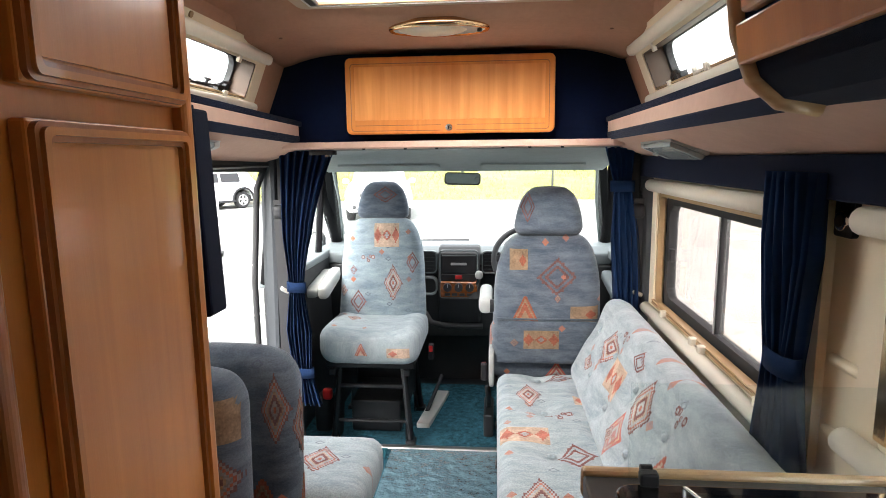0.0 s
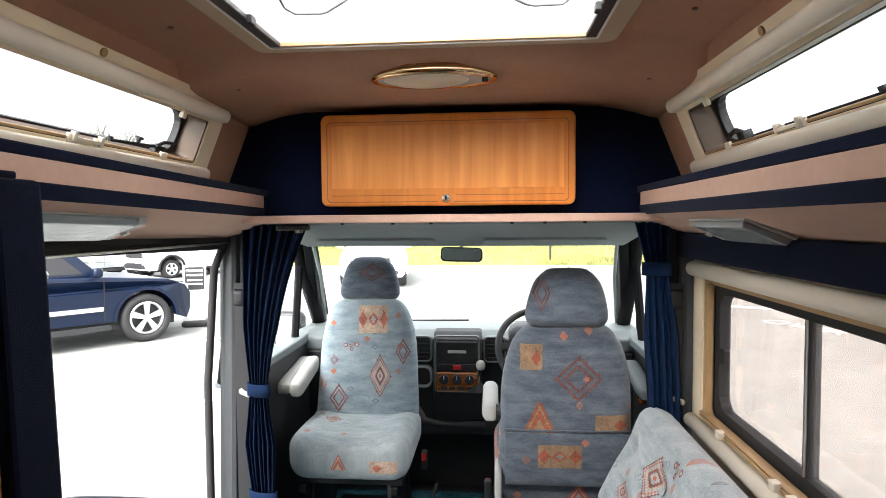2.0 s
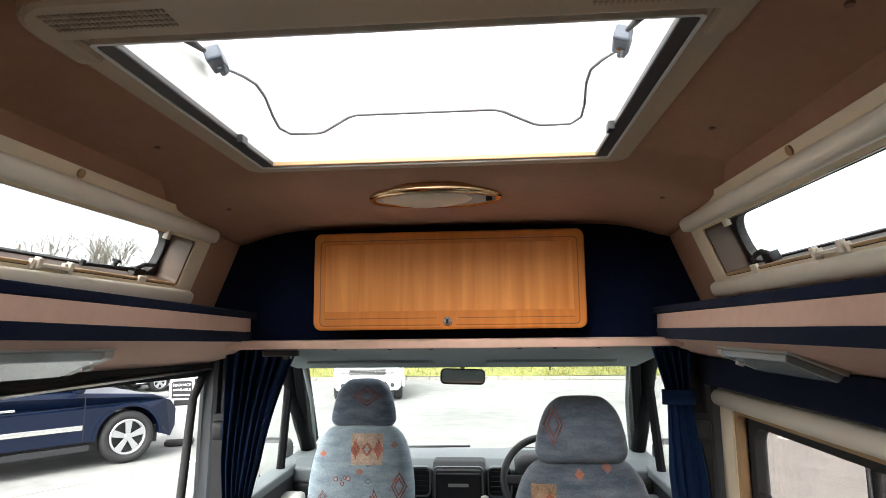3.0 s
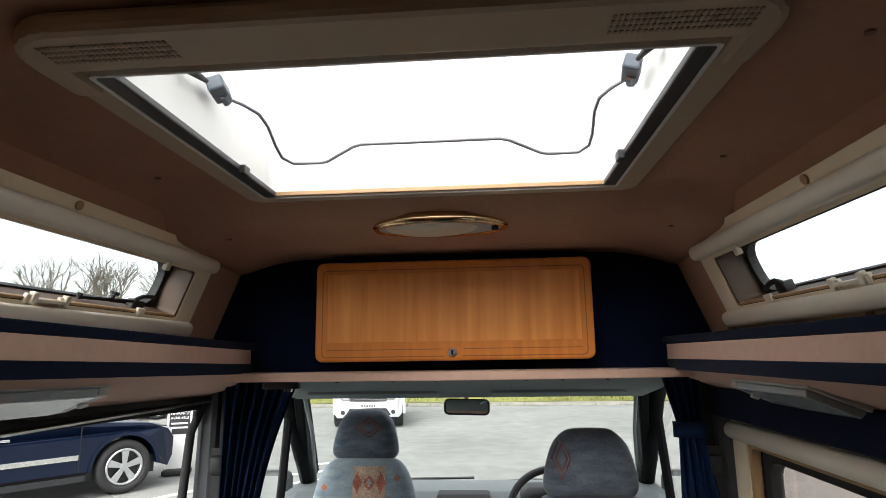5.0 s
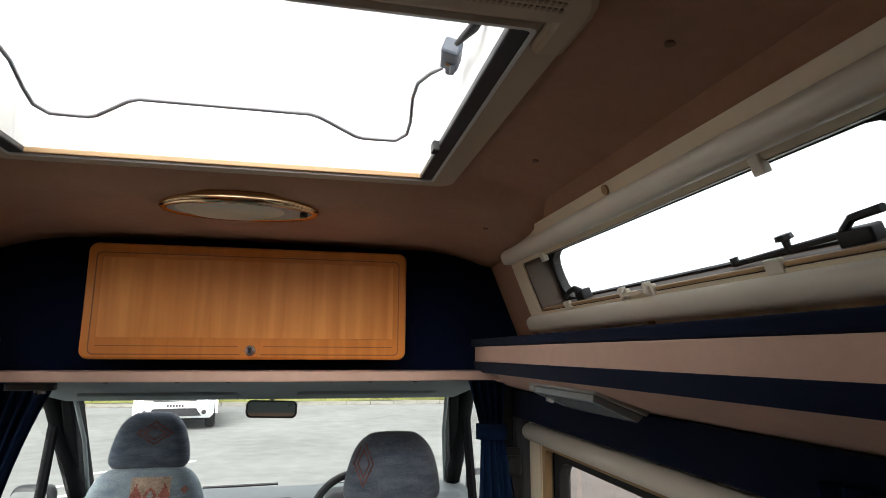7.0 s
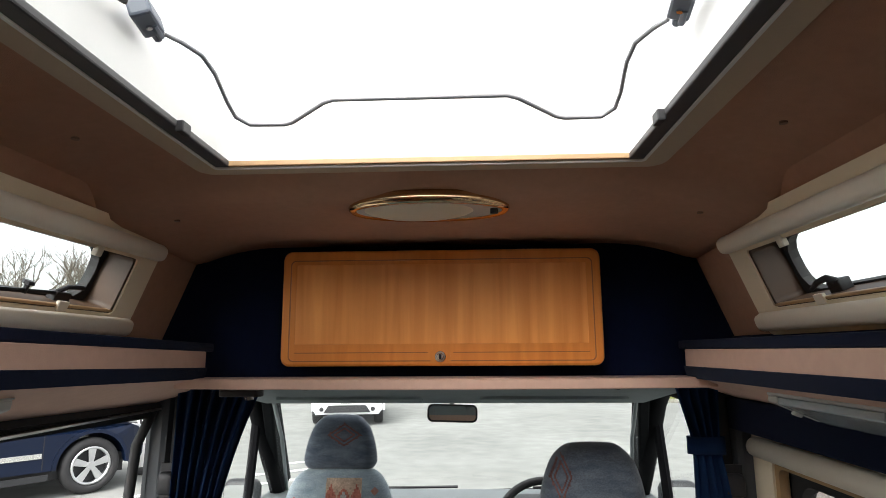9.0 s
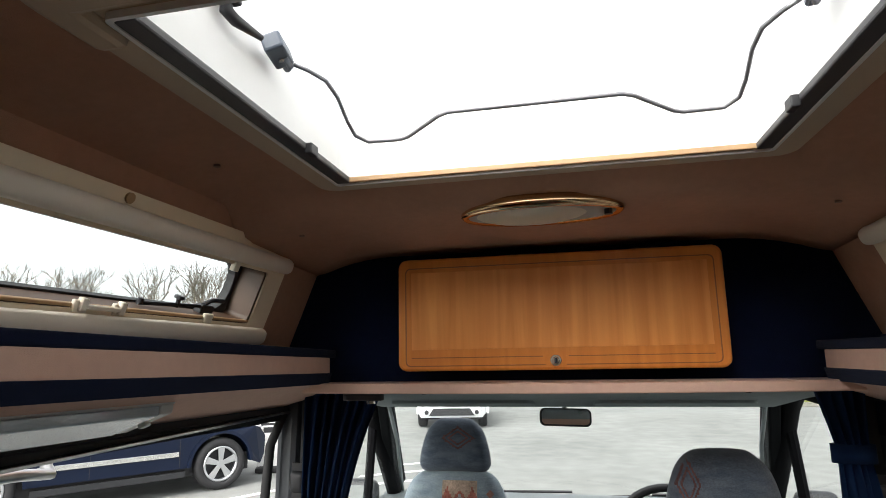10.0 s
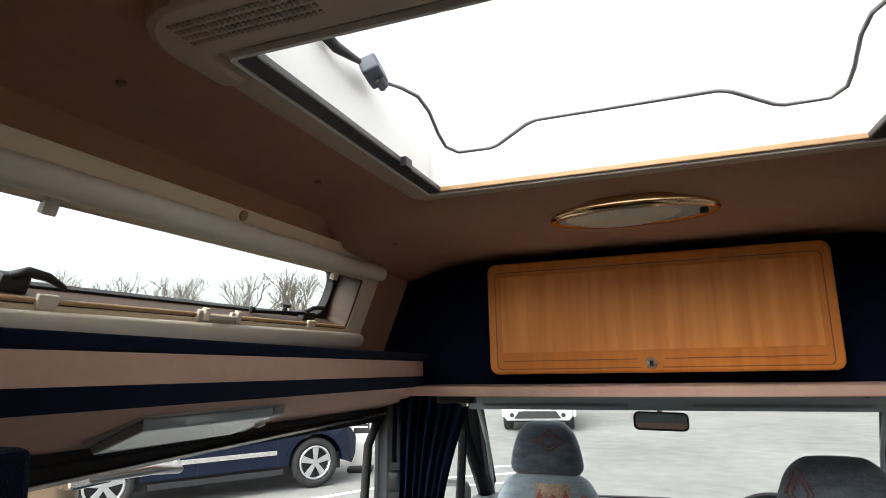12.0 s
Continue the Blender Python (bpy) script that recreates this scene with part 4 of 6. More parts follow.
# ---- cab seats ----
def cab_seat(at, turn, cloth_front, cloth_rear, label, arms):
    s = thing("swivel_chair", label, "seat", at, "swivel cab seats", turn=turn)

    def seat_shape(p):
        q = p.copy()
        q.z += 0.06 * max(0, abs(p.x) / 0.24 - 0.5) * (1 if p.z > 0 else 0)
        q.z -= 0.02 * max(0, p.y / 0.25) * (p.z > 0)
        return q
    part("seat_cushion", moved(cushion(0.5, 0.5, 0.175, 0.08, seat_shape), pose(0, -0.02, 0.54)), CLOTH_XY if turn == 0 else CLOTH_XZ_SHADED, s, "", True)

    def back_shape(p):
        t = (p.z + 0.29) / 0.58
        w = (1.02 - 0.1 * t) * math.sqrt(1 - 0.5 * (max(0, t - 0.55) / 0.45) ** 2.2)
        q = Vector((p.x * w, p.y, p.z))
        if p.y < 0:
            q.y -= 0.022 * max(0, abs(p.x) / 0.23 - 0.45) * (1 - t)
        else:
            q.y += 0.03 * (1 - (p.x / 0.25) ** 2) * (1 - 0.5 * t)
        return q
    back = part("backrest", moved(cushion(0.47, 0.13, 0.58, 0.06, back_shape), pose(0, 0.2, 0.845, -8)), cloth_front, s, "", True)
    part("back_pocket", moved(cushion(0.43, 0.02, 0.2, 0.01, None, 6), pose(0, 0.262, 0.66, -8)), cloth_rear, back, "cloth map pocket with a piped edge", True)
    part("piping", moved(tube([(-0.215, 0, 0.0), (-0.1, 0.012, 0.002), (0.1, 0.012, 0.002), (0.215, 0, 0)], 0.004, 6), pose(0, 0.268, 0.765)), cloth_rear, back, "", True)

    def rest_shape(p):
        t = (p.z + 0.1) / 0.2
        w = 1.02 * math.sqrt(1 - 0.62 * min(1, max(0, t)) ** 2)
        return Vector((p.x * w, p.y + (0.01 * (1 - (p.x / 0.14) ** 2) if p.y > 0 else 0), p.z + (0.008 * (1 - (p.x / 0.14) ** 2))))
    # Headrests take the darkened cloth: their backlit shade is in its colour.
    part("headrest", moved(cushion(0.285, 0.1, 0.205, 0.049, rest_shape, 14), pose(0, 0.25, 1.222, -8)), cloth_front if turn else CLOTH_XZ_SHADED, s, "", True)
    for x in (-0.06, 0.06):
        part("post", tube([(x, 0.235, 1.1), (x, 0.245, 1.16)], 0.006, 8), CHROME, s)
    part("post_guide", moved(prism(rounded(0.2, 0.03, 0.012, 4), "z", 0, 0.012, 0.002), pose(0, 0.236, 1.122)), WHITE, s)
    for x in arms:
        a = part("armrest", moved(cushion(0.06, 0.3, 0.075, 0.026, None, 6), pose(x * 0.265, 0.06, 0.805, 12 if turn == 0 else -2)), PALE_PLASTIC, s, "pale vinyl fold-down armrest", True)
        part("pivot", disc((x * 0.235 - 0.01, 0.19, 0.8), 0.03, 0.02, "x", 14), BLACK, a)
        part("side_cover", moved(cushion(0.025, 0.14, 0.16, 0.012, None, 5), pose(x * 0.238, 0.2, 0.53)), PALE_PLASTIC, s, "", True)
    base = part("swivel_plate", box(-0.22, 0.22, -0.22, 0.22, 0.435, 0.47, 0.006), STEEL_BLACK, s)
    part("runner", box(-0.2, -0.17, -0.24, 0.24, 0.405, 0.436, 0.004), STEEL_BLACK, base)
    part("runner", box(0.17, 0.2, -0.24, 0.24, 0.405, 0.436, 0.004), STEEL_BLACK, base)
    for x in (-1, 1):
        for y in (-1, 1):
            part("leg", tube([(x * 0.16, y * 0.17, 0.42), (x * 0.195, y * 0.2, 0.06)], 0.016, 8), STEEL_BLACK, s)
            part("foot", box(x * 0.195 - 0.025, x * 0.195 + 0.025, y * 0.2 - 0.03, y * 0.2 + 0.03, 0.044, 0.064, 0.004), STEEL_BLACK, s)
        part("side_plate", prism([(-0.2, 0.06), (-0.16, 0.41), (0.17, 0.41), (0.2, 0.06), (0.13, 0.06), (0.09, 0.2), (-0.09, 0.2), (-0.13, 0.06)], "x", x * 0.17 - 0.003, x * 0.17 + 0.003), STEEL_BLACK, s)
    part("cross_bar", tube([(-0.185, -0.19, 0.15), (0.185, -0.19, 0.15)], 0.009, 8), STEEL_BLACK, s)
    part("cross_bar", tube([(-0.17, -0.18, 0.33), (0.17, -0.18, 0.33)], 0.012, 8), STEEL_BLACK, s)
    # Added block, kept black for the shaded space under the seat.
    part("drawer", box(-0.13, 0.13, -0.1, 0.16, 0.05, 0.22, 0.01), STEEL_BLACK, s)
    bk = part("buckle", box(0.262, 0.29, 0.02, 0.06, 0.4, 0.48, 0.006), BLACK, s)
    part("button", box(0.266, 0.286, 0.012, 0.021, 0.445, 0.478, 0.002), RED, bk, "red release button")
    return s, back


p_seat, p_back = cab_seat((-0.44, 3.02, -0.033), 0, CLOTH_XZ, CLOTH_XZ_SHADED, "swivelled cab passenger seat in patterned blue-grey cloth", [-1])
d_seat, d_back = cab_seat((0.395, 2.82, -0.033), 180, CLOTH_XZ_SHADED, CLOTH_XZ_SHADED, "forward-facing driver's seat in patterned blue-grey cloth", [1])

front, rear, above, aisle = (0, -1, 0), (0, 1, 0), (0, 0, 1), (-1, 0, 0)
for u, v, w, h, f in ((0.03, 1.045, 0.135, 0.125, badge), (0.065, 0.79, 0.105, 0.2, diamond), (-0.125, 0.69, 0.09, 0.13, dull_diamond), (0.17, 0.9, 0.07, 0.12, dull_diamond), (-0.205, 0.75, 0.045, 0.07, diamond), (-0.07, 0.92, 0.09, 0.05, sprig), (-0.15, 0.86, 0.04, 0.05, dull_diamond)):
    weave(p_back, front, u, v, w, h, f)
for u, v, w, h, f in ((-0.035, 0.955, 0.17, 0.17, dull_diamond), (0.125, 1.03, 0.075, 0.09, block), (0.095, 0.81, 0.11, 0.12, tent), (-0.155, 0.79, 0.12, 0.07, block), (-0.04, 0.86, 0.03, 0.04, diamond)):
    weave(d_back, rear, u, v, w, h, f)
for ob in d_back.children[:]:
    if ob.name.startswith("back_pocket"):
        weave(ob, rear, 0.025, 0.675, 0.15, 0.085, badge)
        weave(ob, rear, 0.14, 0.66, 0.04, 0.04, diamond)
for seat, side_, u, v, w, h, f in ((d_seat, rear, 0.09, 1.25, 0.06, 0.14, dull_diamond), (p_seat, front, 0.02, 1.26, 0.14, 0.09, dull_diamond)):
    for ob in seat.children:
        if ob.name.startswith("headrest"):
            weave(ob, side_, u, v, w, h, f)
for ob in p_seat.children:
    if ob.name.startswith("seat_cushion"):
        weave(ob, above, -0.12, 0.0, 0.08, 0.1, diamond)
        weave(ob, front, -0.03, 0.545, 0.06, 0.06, tent)
        weave(ob, front, 0.15, 0.53, 0.11, 0.05, block)

# ---- sofa ----
sofa = thing("sofa", "long side sofa in patterned pale blue-grey cloth", "sofa", (0.4, 1.74, 0.0))
part("base", box(-0.18, 0.4, -0.78, 0.74, 0.0, 0.36, 0.01), NAVY, sofa, "navy carpeted box base")
tufts = [(-0.08, -0.55 + 0.31 * i) for i in range(5)] + [(0.1, -0.4 + 0.31 * i) for i in range(4)]


def tuft_flat(p):
    q = p.copy()
    if p.z > 0.02:
        for a, b in tufts:
            d = math.hypot(p.x - a, p.y - b)
            q.z -= 0.028 * math.exp(-(d / 0.05) ** 2)
        q.z -= 0.008 * math.exp(-(((p.y + 0.7) % 0.31 - 0.155) / 0.012) ** 2) * (1 if abs(p.x) < 0.2 else 0)
    return q


seat_pad = part("seat_cushion", moved(cushion(0.5, 1.52, 0.16, 0.05, tuft_flat, 64), pose(0.03, 0, 0.44)), CLOTH_XY, sofa, "tufted seat cushion", True)
for a, b in tufts:
    part("button", moved(dish(0.014, 0.014, 0, 0.008, 2, 3, 10), pose(a + 0.03, b, 0.499)), CLOTH_XY, sofa)
btufts = [(0.05, -0.55 + 0.31 * i) for i in range(5)] + [(-0.09, -0.4 + 0.31 * i) for i in range(4)]


def tuft_back(p):
    q = p.copy()
    if p.x < -0.03:
        for a, b in btufts:
            d = math.hypot(p.z - a, p.y - b)
            q.x += 0.03 * math.exp(-(d / 0.05) ** 2)
    return q


bk = part("back_cushion", moved(cushion(0.13, 1.56, 0.4, 0.055, tuft_back, 64), pose(0.218, 0.02, 0.65, 0, 26)), CLOTH_YZ, sofa, "tufted leaning back cushion", True)
for a, b in btufts:
    part("button", moved(dish(0.014, 0.014, 0, 0.01, 2, 3, 10), pose(0.218, 0.02, 0.65, 0, 26) @ pose(-0.043, b, a, 0, -90)), CLOTH_YZ, bk)

for u, v, w, h, f in ((-0.1, 0.5, 0.1, 0.2, diamond), (0.03, 0.68, 0.12, 0.09, dull_diamond), (-0.13, 0.17, 0.16, 0.1, badge), (0.02, 0.04, 0.13, 0.15, dull_diamond), (-0.1, -0.2, 0.12, 0.2, diamond), (0.1, 0.46, 0.07, 0.09, block), (0.0, 0.32, 0.12, 0.08, sprig), (0.06, -0.35, 0.13, 0.12, tent), (-0.1, 0.34, 0.04, 0.05, diamond), (0.13, 0.2, 0.05, 0.06, diamond), (-0.12, -0.5, 0.14, 0.12, badge)):
    weave(seat_pad, above, u, v, w, h, f)
for u, v, w, h, f in ((0.45, 0.73, 0.15, 0.13, diamond), (0.24, 0.69, 0.15, 0.1, badge), (-0.06, 0.72, 0.17, 0.17, diamond), (0.12, 0.79, 0.12, 0.07, dull_diamond), (-0.32, 0.65, 0.14, 0.13, tent), (-0.28, 0.79, 0.1, 0.06, sprig), (-0.55, 0.7, 0.16, 0.13, diamond), (0.6, 0.62, 0.07, 0.07, diamond), (0.05, 0.59, 0.06, 0.05, diamond), (0.33, 0.8, 0.08, 0.05, sprig)):
    weave(bk, aisle, u, v, w, h, f)

# ---- single travel seat behind the wardrobe ----
ts = thing("travel_seat", "small forward-facing travel seat in patterned cloth, its backs darkened as shade", "seat", (-0.57, 1.55, 0.0))
part("base", box(-0.22, 0.3, -0.05, 0.3, 0.0, 0.34, 0.01), NAVY, ts)
part("seat_cushion", moved(cushion(0.6, 0.38, 0.15, 0.05, lambda p: p + Vector((0, 0, -0.015 * math.exp(-((p.x / 0.05) ** 2 + (p.y / 0.05) ** 2)) if p.z > 0 else 0))), pose(0.07, 0.2, 0.42)), CLOTH_XY, ts, "", True)
# Both back pads use the cloth with shade in its colour.
part("back_cushion", moved(cushion(0.46, 0.125, 0.52, 0.06, lambda p: Vector((p.x, p.y, p.z - 0.03 * (p.x / 0.2) ** 4 * (p.z > 0))), 18), pose(-0.02, 0.02, 0.66, -4)), CLOTH_XZ_SHADED, ts, "", True)
part("rear_cushion", moved(cushion(0.42, 0.13, 0.52, 0.064, lambda p: Vector((p.x, p.y - 0.02 * (1 - (p.x / 0.22) ** 2) * (p.y < 0), p.z - 0.03 * (p.x / 0.2) ** 4 * (p.z > 0))), 18), pose(-0.09, -0.12, 0.645, -3)), CLOTH_XZ_SHADED, ts, "patterned rear pad in shade-darkened cloth", True)

for ob in ts.children:
    if ob.name.startswith("rear_cushion"):
        for u, v, w, h, f in ((0.03, 0.79, 0.17, 0.11, block), (0.05, 0.64, 0.15, 0.2, diamond), (-0.16, 0.66, 0.14, 0.2, dull_diamond), (-0.09, 0.83, 0.08, 0.06, sprig), (0.07, 0.48, 0.1, 0.12, tent)):
            weave(ob, front, u, v, w, h, f)
    if ob.name.startswith("back_cushion"):
        for u, v, w, h, f in ((0.16, 0.76, 0.08, 0.2, diamond), (0.12, 0.5, 0.14, 0.14, tent)):
            weave(ob, front, u, v, w, h, f)
        weave(ob, (1, 0, 0), 0.02, 0.7, 0.08, 0.2, diamond)
        weave(ob, (1, 0, 0), 0.02, 0.5, 0.08, 0.12, tent)
    if ob.name.startswith("seat_cushion"):
        weave(ob, above, 0.2, 0.2, 0.13, 0.16, diamond)
        weave(ob, above, -0.02, 0.24, 0.1, 0.1, sprig)

# ---- wardrobe ----
wd = thing("wardrobe", "tall cherry wood wardrobe with two closed doors", "wardrobe", (-0.312, 0.79, 0.0))
part("body", box(-0.5, -0.022, -0.2, 0.225, 0.0, 1.85), WOOD_V, wd)
part("edge_post", prism(rounded(0.03, 0.03, 0.012, 4, -0.015, 0.21), "z", 0.0, 1.855), WOOD_V, wd, "rounded corner post")


def panel_door(parent, y0, y1, z0, z1, name="door"):
    d = part(name, box(-0.021, 0.0, y0, y1, z0, z1, 0.004), WOOD_V, parent)
    cy, cz, w, h = (y0 + y1) / 2, (z0 + z1) / 2, y1 - y0, z1 - z0
    part("moulding", ring(rounded(w - 0.006, h - 0.006, 0.012, 4, cy, cz), rounded(w - 0.05, h - 0.05, 0.006, 4, cy, cz), "x", -0.004, 0.008), WOOD_DARK, d, "rounded dark moulding")
    part("moulding", ring(rounded(w - 0.018, h - 0.018, 0.01, 4, cy, cz), rounded(w - 0.036, h - 0.036, 0.008, 4, cy, cz), "x", 0.008, 0.014), WOOD_V, d)
    part("field", box(-0.002, 0.003, y0 + 0.03, y1 - 0.03, z0 + 0.03, z1 - 0.03), WOOD_FIELD, d)
    return d


d1 = panel_door(wd, -0.13, 0.19, 1.5, 1.84)
d2 = panel_door(wd, -0.13, 0.19, 0.1, 1.465)
for z in (1.32, 1.58, 0.6):
    part("hinge", box(0.0, 0.006, 0.19, 0.197, z - 0.035, z + 0.035, 0.002), BRASS, d2)
kn = disc((0.004, -0.03, 0.92), 0.018, 0.008, "x", 16, bevel=0.002)
disc((0.008, -0.03, 0.92), 0.011, 0.016, "x", 14, bm=kn, bevel=0.003)
part("knob", kn, CHROME, d2, "chrome push knob")
wd2 = thing("tall_cupboard", "tall cherry wood cupboard beside the wardrobe", "cupboard", (-0.3, 0.35, 0.0))
part("body", box(-0.5, -0.022, -0.4, 0.232, 0.0, 1.85), WOOD_V, wd2)
panel_door(wd2, -0.36, 0.2, 0.1, 1.84)
part("end_trim", prism(rounded(0.034, 0.022, 0.009, 4, 0.0, 0.222), "z", 0.0, 1.855), WOOD_DARK, wd2)
bp = thing("end_panel", "navy carpet-covered end panel beside the wardrobe", "panel", (-0.326, 1.06, 1.3))
part("board", prism([(-0.49, 0.205), (0.0, 0.205), (0.012, -0.15), (-0.49, -0.2)], "y", -0.032, 0.03, 0.006), NAVY, bp)
part("fixing_strip", box(-0.48, -0.02, -0.02, 0.02, 0.206, 0.214, 0.002), NAVY, bp, "navy fixing strip")

# ---- kitchen ----
kit = thing("kitchen_unit", "low kitchen unit with a wood-edged top", "cabinet", (0.325, 0.93, 0.03))
part("body", box(0.0, 0.475, -1.4, -0.02, -0.03, 0.88), WOOD_V, kit)
part("worktop", box(-0.02, 0.478, -1.4, -0.012, 0.88, 0.915, 0.004), mat("dark_worktop", (0.06, 0.055, 0.05), 0.4, 0, 0.2, 90), kit)
part("worktop_edge", box(-0.022, 0.478, -0.014, 0.004, 0.878, 0.924, 0.006), WOOD_EDGE, kit, "pale wood edge strip")
hob = thing("hob", "black enamel hob with its glass lid raised", "hob", (0.56, 0.63, 0.945))
part("tray", prism(rounded(0.44, 0.5, 0.03, 5), "z", 0.0, 0.012, 0.004), HOB_GLASS, hob)
for x, y, r in ((-0.1, 0.12, 0.06), (0.1, 0.1, 0.045), (-0.02, -0.12, 0.05)):
    b = part("burner", disc((x, y, 0.012), r * 0.6, 0.014, "z", 20, bevel=0.003), STEEL_BLACK, hob)
    for k in range(4):
        a = math.pi / 2 * k + 0.4
        part("pan_support", tube([(x + 0.3 * r * math.cos(a), y + 0.3 * r * math.sin(a), 0.035), (x + 1.5 * r * math.cos(a), y + 1.5 * r * math.sin(a), 0.035), (x + 1.5 * r * math.cos(a), y + 1.5 * r * math.sin(a), 0.012)], 0.003, 6), CHROME, b)
for i in range(4):
    part("control_knob", disc((0.19, 0.17 - 0.05 * i, 0.012), 0.014, 0.022, "z", 14, bevel=0.003), BLACK, hob)
lid = part("lid", box(-0.2, 0.2, 0.238, 0.243, 0.02, 0.165, 0.0), glass("clear_lid", (0.95, 0.97, 0.96), 0.35), hob, "clear glass lid standing open")
lid.visible_shadow = False
for x in (-0.17, 0.185):
    part("lid_hinge", moved(box(-0.013, 0.013, -0.008, 0.01, 0.0, 0.02, 0.003), pose(x, 0.245, 0.012)), BLACK, hob)
    part("hinge_knob", disc((x - 0.008, 0.262, 0.026), 0.008, 0.016, "x", 10), BLACK, hob)

lk = thing("overhead_locker", "cherry wood overhead locker with curved navy underside", "cabinet", (0.45, 0.1, 1.492))
prof = [(-0.045, 0.36), (-0.012, 0.16), (0.0, 0.06), (0.018, 0.012), (0.045, -0.012), (0.09, -0.02), (0.2, -0.01), (0.25, 0.36)]
part("body", prism(prof, "y", -0.8, 0.7), NAVY, lk, "navy carpet-covered carcass")
part("end_edge", tube([(-0.05, 0.7, 0.36), (-0.017, 0.7, 0.16), (-0.004, 0.7, 0.06), (0.015, 0.7, 0.012), (0.045, 0.7, -0.014), (0.09, 0.7, -0.022)], 0.011, 8), WOOD_EDGE, lk, "rounded pale wooden edge", True)
lean = pose(0.003, 0, 0.026, 0, -8)
part("rail", moved(box(-0.01, 0.006, -0.75, 0.69, 0.0, 0.045, 0.003), lean), WOOD_V, lk, "cherry wood lower rail")
dr = part("door", moved(box(-0.016, 0.004, -0.2, 0.66, 0.05, 0.34, 0.005), lean), WOOD_V, lk, "cherry wood flap door")
part("moulding", moved(ring(rounded(0.84, 0.27, 0.012, 4, 0.23, 0.195), rounded(0.77, 0.2, 0.008, 4, 0.23, 0.195), "x", -0.024, -0.014), lean), WOOD_DARK, dr, "rounded dark moulding")
part("field", moved(box(-0.018, -0.01, -0.16, 0.62, 0.09, 0.3, 0.002), lean), WOOD_FIELD, dr)
part("handle", moved(box(-0.024, -0.012, 0.5, 0.57, 0.046, 0.053, 0.002), lean), BRASS, dr)

sock = thing("wall_socket", "black 12 volt socket on the cream wall", "socket", (0.804, 1.185, 1.305))
part("plate", prism(rounded(0.06, 0.07, 0.008, 4), "x", -0.012, 0.0, 0.002), BLACK, sock)
part("outlet", disc((-0.022, -0.005, -0.005), 0.018, 0.012, "x", 16, bevel=0.002), CHROME, sock)
part("outlet_hole", disc((-0.0235, -0.005, -0.005), 0.011, 0.003, "x", 14), BLACK, sock)
for z in (0.62, 0.76, 0.9, 1.04):
    setting("wall_rib", moved(cushion(0.03, 0.12, 0.02, 0.009, None, 5), pose(0.808, 1.15, z)), CREAM, "moulded rib in the cream wall panel", "wall", True)


# ---- curtains ----
def curtain(name, label, line, z0, z1, ties, folds, depth):
    """line(u, z): the curtain's course; u from 0 to 1 across."""
    t = thing(name, label, "curtain", line(0.5, z0)[:2] + (z0,))
    o = Vector(t.location)
    bm = bmesh.new()
    nu, nv = folds * 8, 36
    g = {}
    for i in range(nu + 1):
        u = i / nu
        for j in range(nv + 1):
            z = z0 + (z1 - z0) * j / nv
            pinch = min([1.0] + [0.55 + 0.45 * min(1, abs(z - c) / 0.22) for c in ties])
            x, y, nx, ny = (*line(0.5 + (u - 0.5) * pinch, z), *line.normal)
            w = depth * (0.5 + 0.5 * pinch) * math.sin(u * folds * 2 * math.pi + 0.6 * math.sin(z * 5 + i * 0.3)) + 0.25 * depth * math.sin(u * folds * 5.1 + z * 7)
            g[i, j] = bm.verts.new((x + nx * w - o.x, y + ny * w - o.y, z - z0))
    for i in range(nu):
        for j in range(nv):
            bm.faces.new((g[i, j], g[i + 1, j], g[i + 1, j + 1], g[i, j + 1]))
    bmesh.ops.solidify(bm, geom=bm.faces[:], thickness=0.002)
    part("cloth", bm, CURTAIN, t, "", True)
    for c in ties:
        a, b = line(0.22, c), line(0.78, c)
        nx, ny = line.normal
        m = (Vector((a[0], a[1], 0)) + Vector((b[0], b[1], 0))) / 2
        half = (Vector((a[0], a[1], 0)) - Vector((b[0], b[1], 0))).length / 2 + 0.012
        ax = (Vector((b[0], b[1], 0)) - Vector((a[0], a[1], 0))).normalized()
        nn = Vector((nx, ny, 0))
        bm = bmesh.new()
        rings = []
        for zz in (-0.022, 0.022):
            for f in (1.0, 0.9):
                rings.append([bm.verts.new(m - o + Vector((0, 0, c + zz)) + ax * half * f * math.cos(q * math.pi / 12) + nn * (depth * 1.25 * f) * math.sin(q * math.pi / 12)) for q in range(24)])
        for r, s in ((0, 2), (2, 3), (3, 1), (1, 0)):
            for q in range(24):
                bm.faces.new((rings[r][q], rings[r][(q + 1) % 24], rings[s][(q + 1) % 24], rings[s][q]))
        part("tie_band", bm, TIE, t, "blue tie-back band", True)
    return t


class Course:
    def __init__(self, a, b, normal):
        self.a, self.b, self.normal = a, b, normal

    def __call__(self, u, z):
        k = (z - 0.35) / 1.07
        (ax, ay), (bx, by) = self.a(k), self.b(k)
        return (ax + (bx - ax) * u, ay + (by - ay) * u)


curtain("cab_curtain", "gathered dark blue curtain beside the cab door", Course(lambda k: (-0.745 + 0.02 * k, 2.49), lambda k: (-0.615 + (0.46 if k > 0.5 else 0.2) * (k - 0.5) ** 2, 2.47), (0.25, -0.97)), 0.35, 1.455, (0.88, 0.5), 7, 0.02)
curtain("cab_curtain", "gathered dark blue curtain beside the driver's door", Course(lambda k: (0.675 - 0.075 * k ** 2, 2.5), lambda k: (0.775 - 0.04 * k ** 2, 2.5), (0.25, -0.97)), 0.5, 1.455, (1.3,), 5, 0.018)
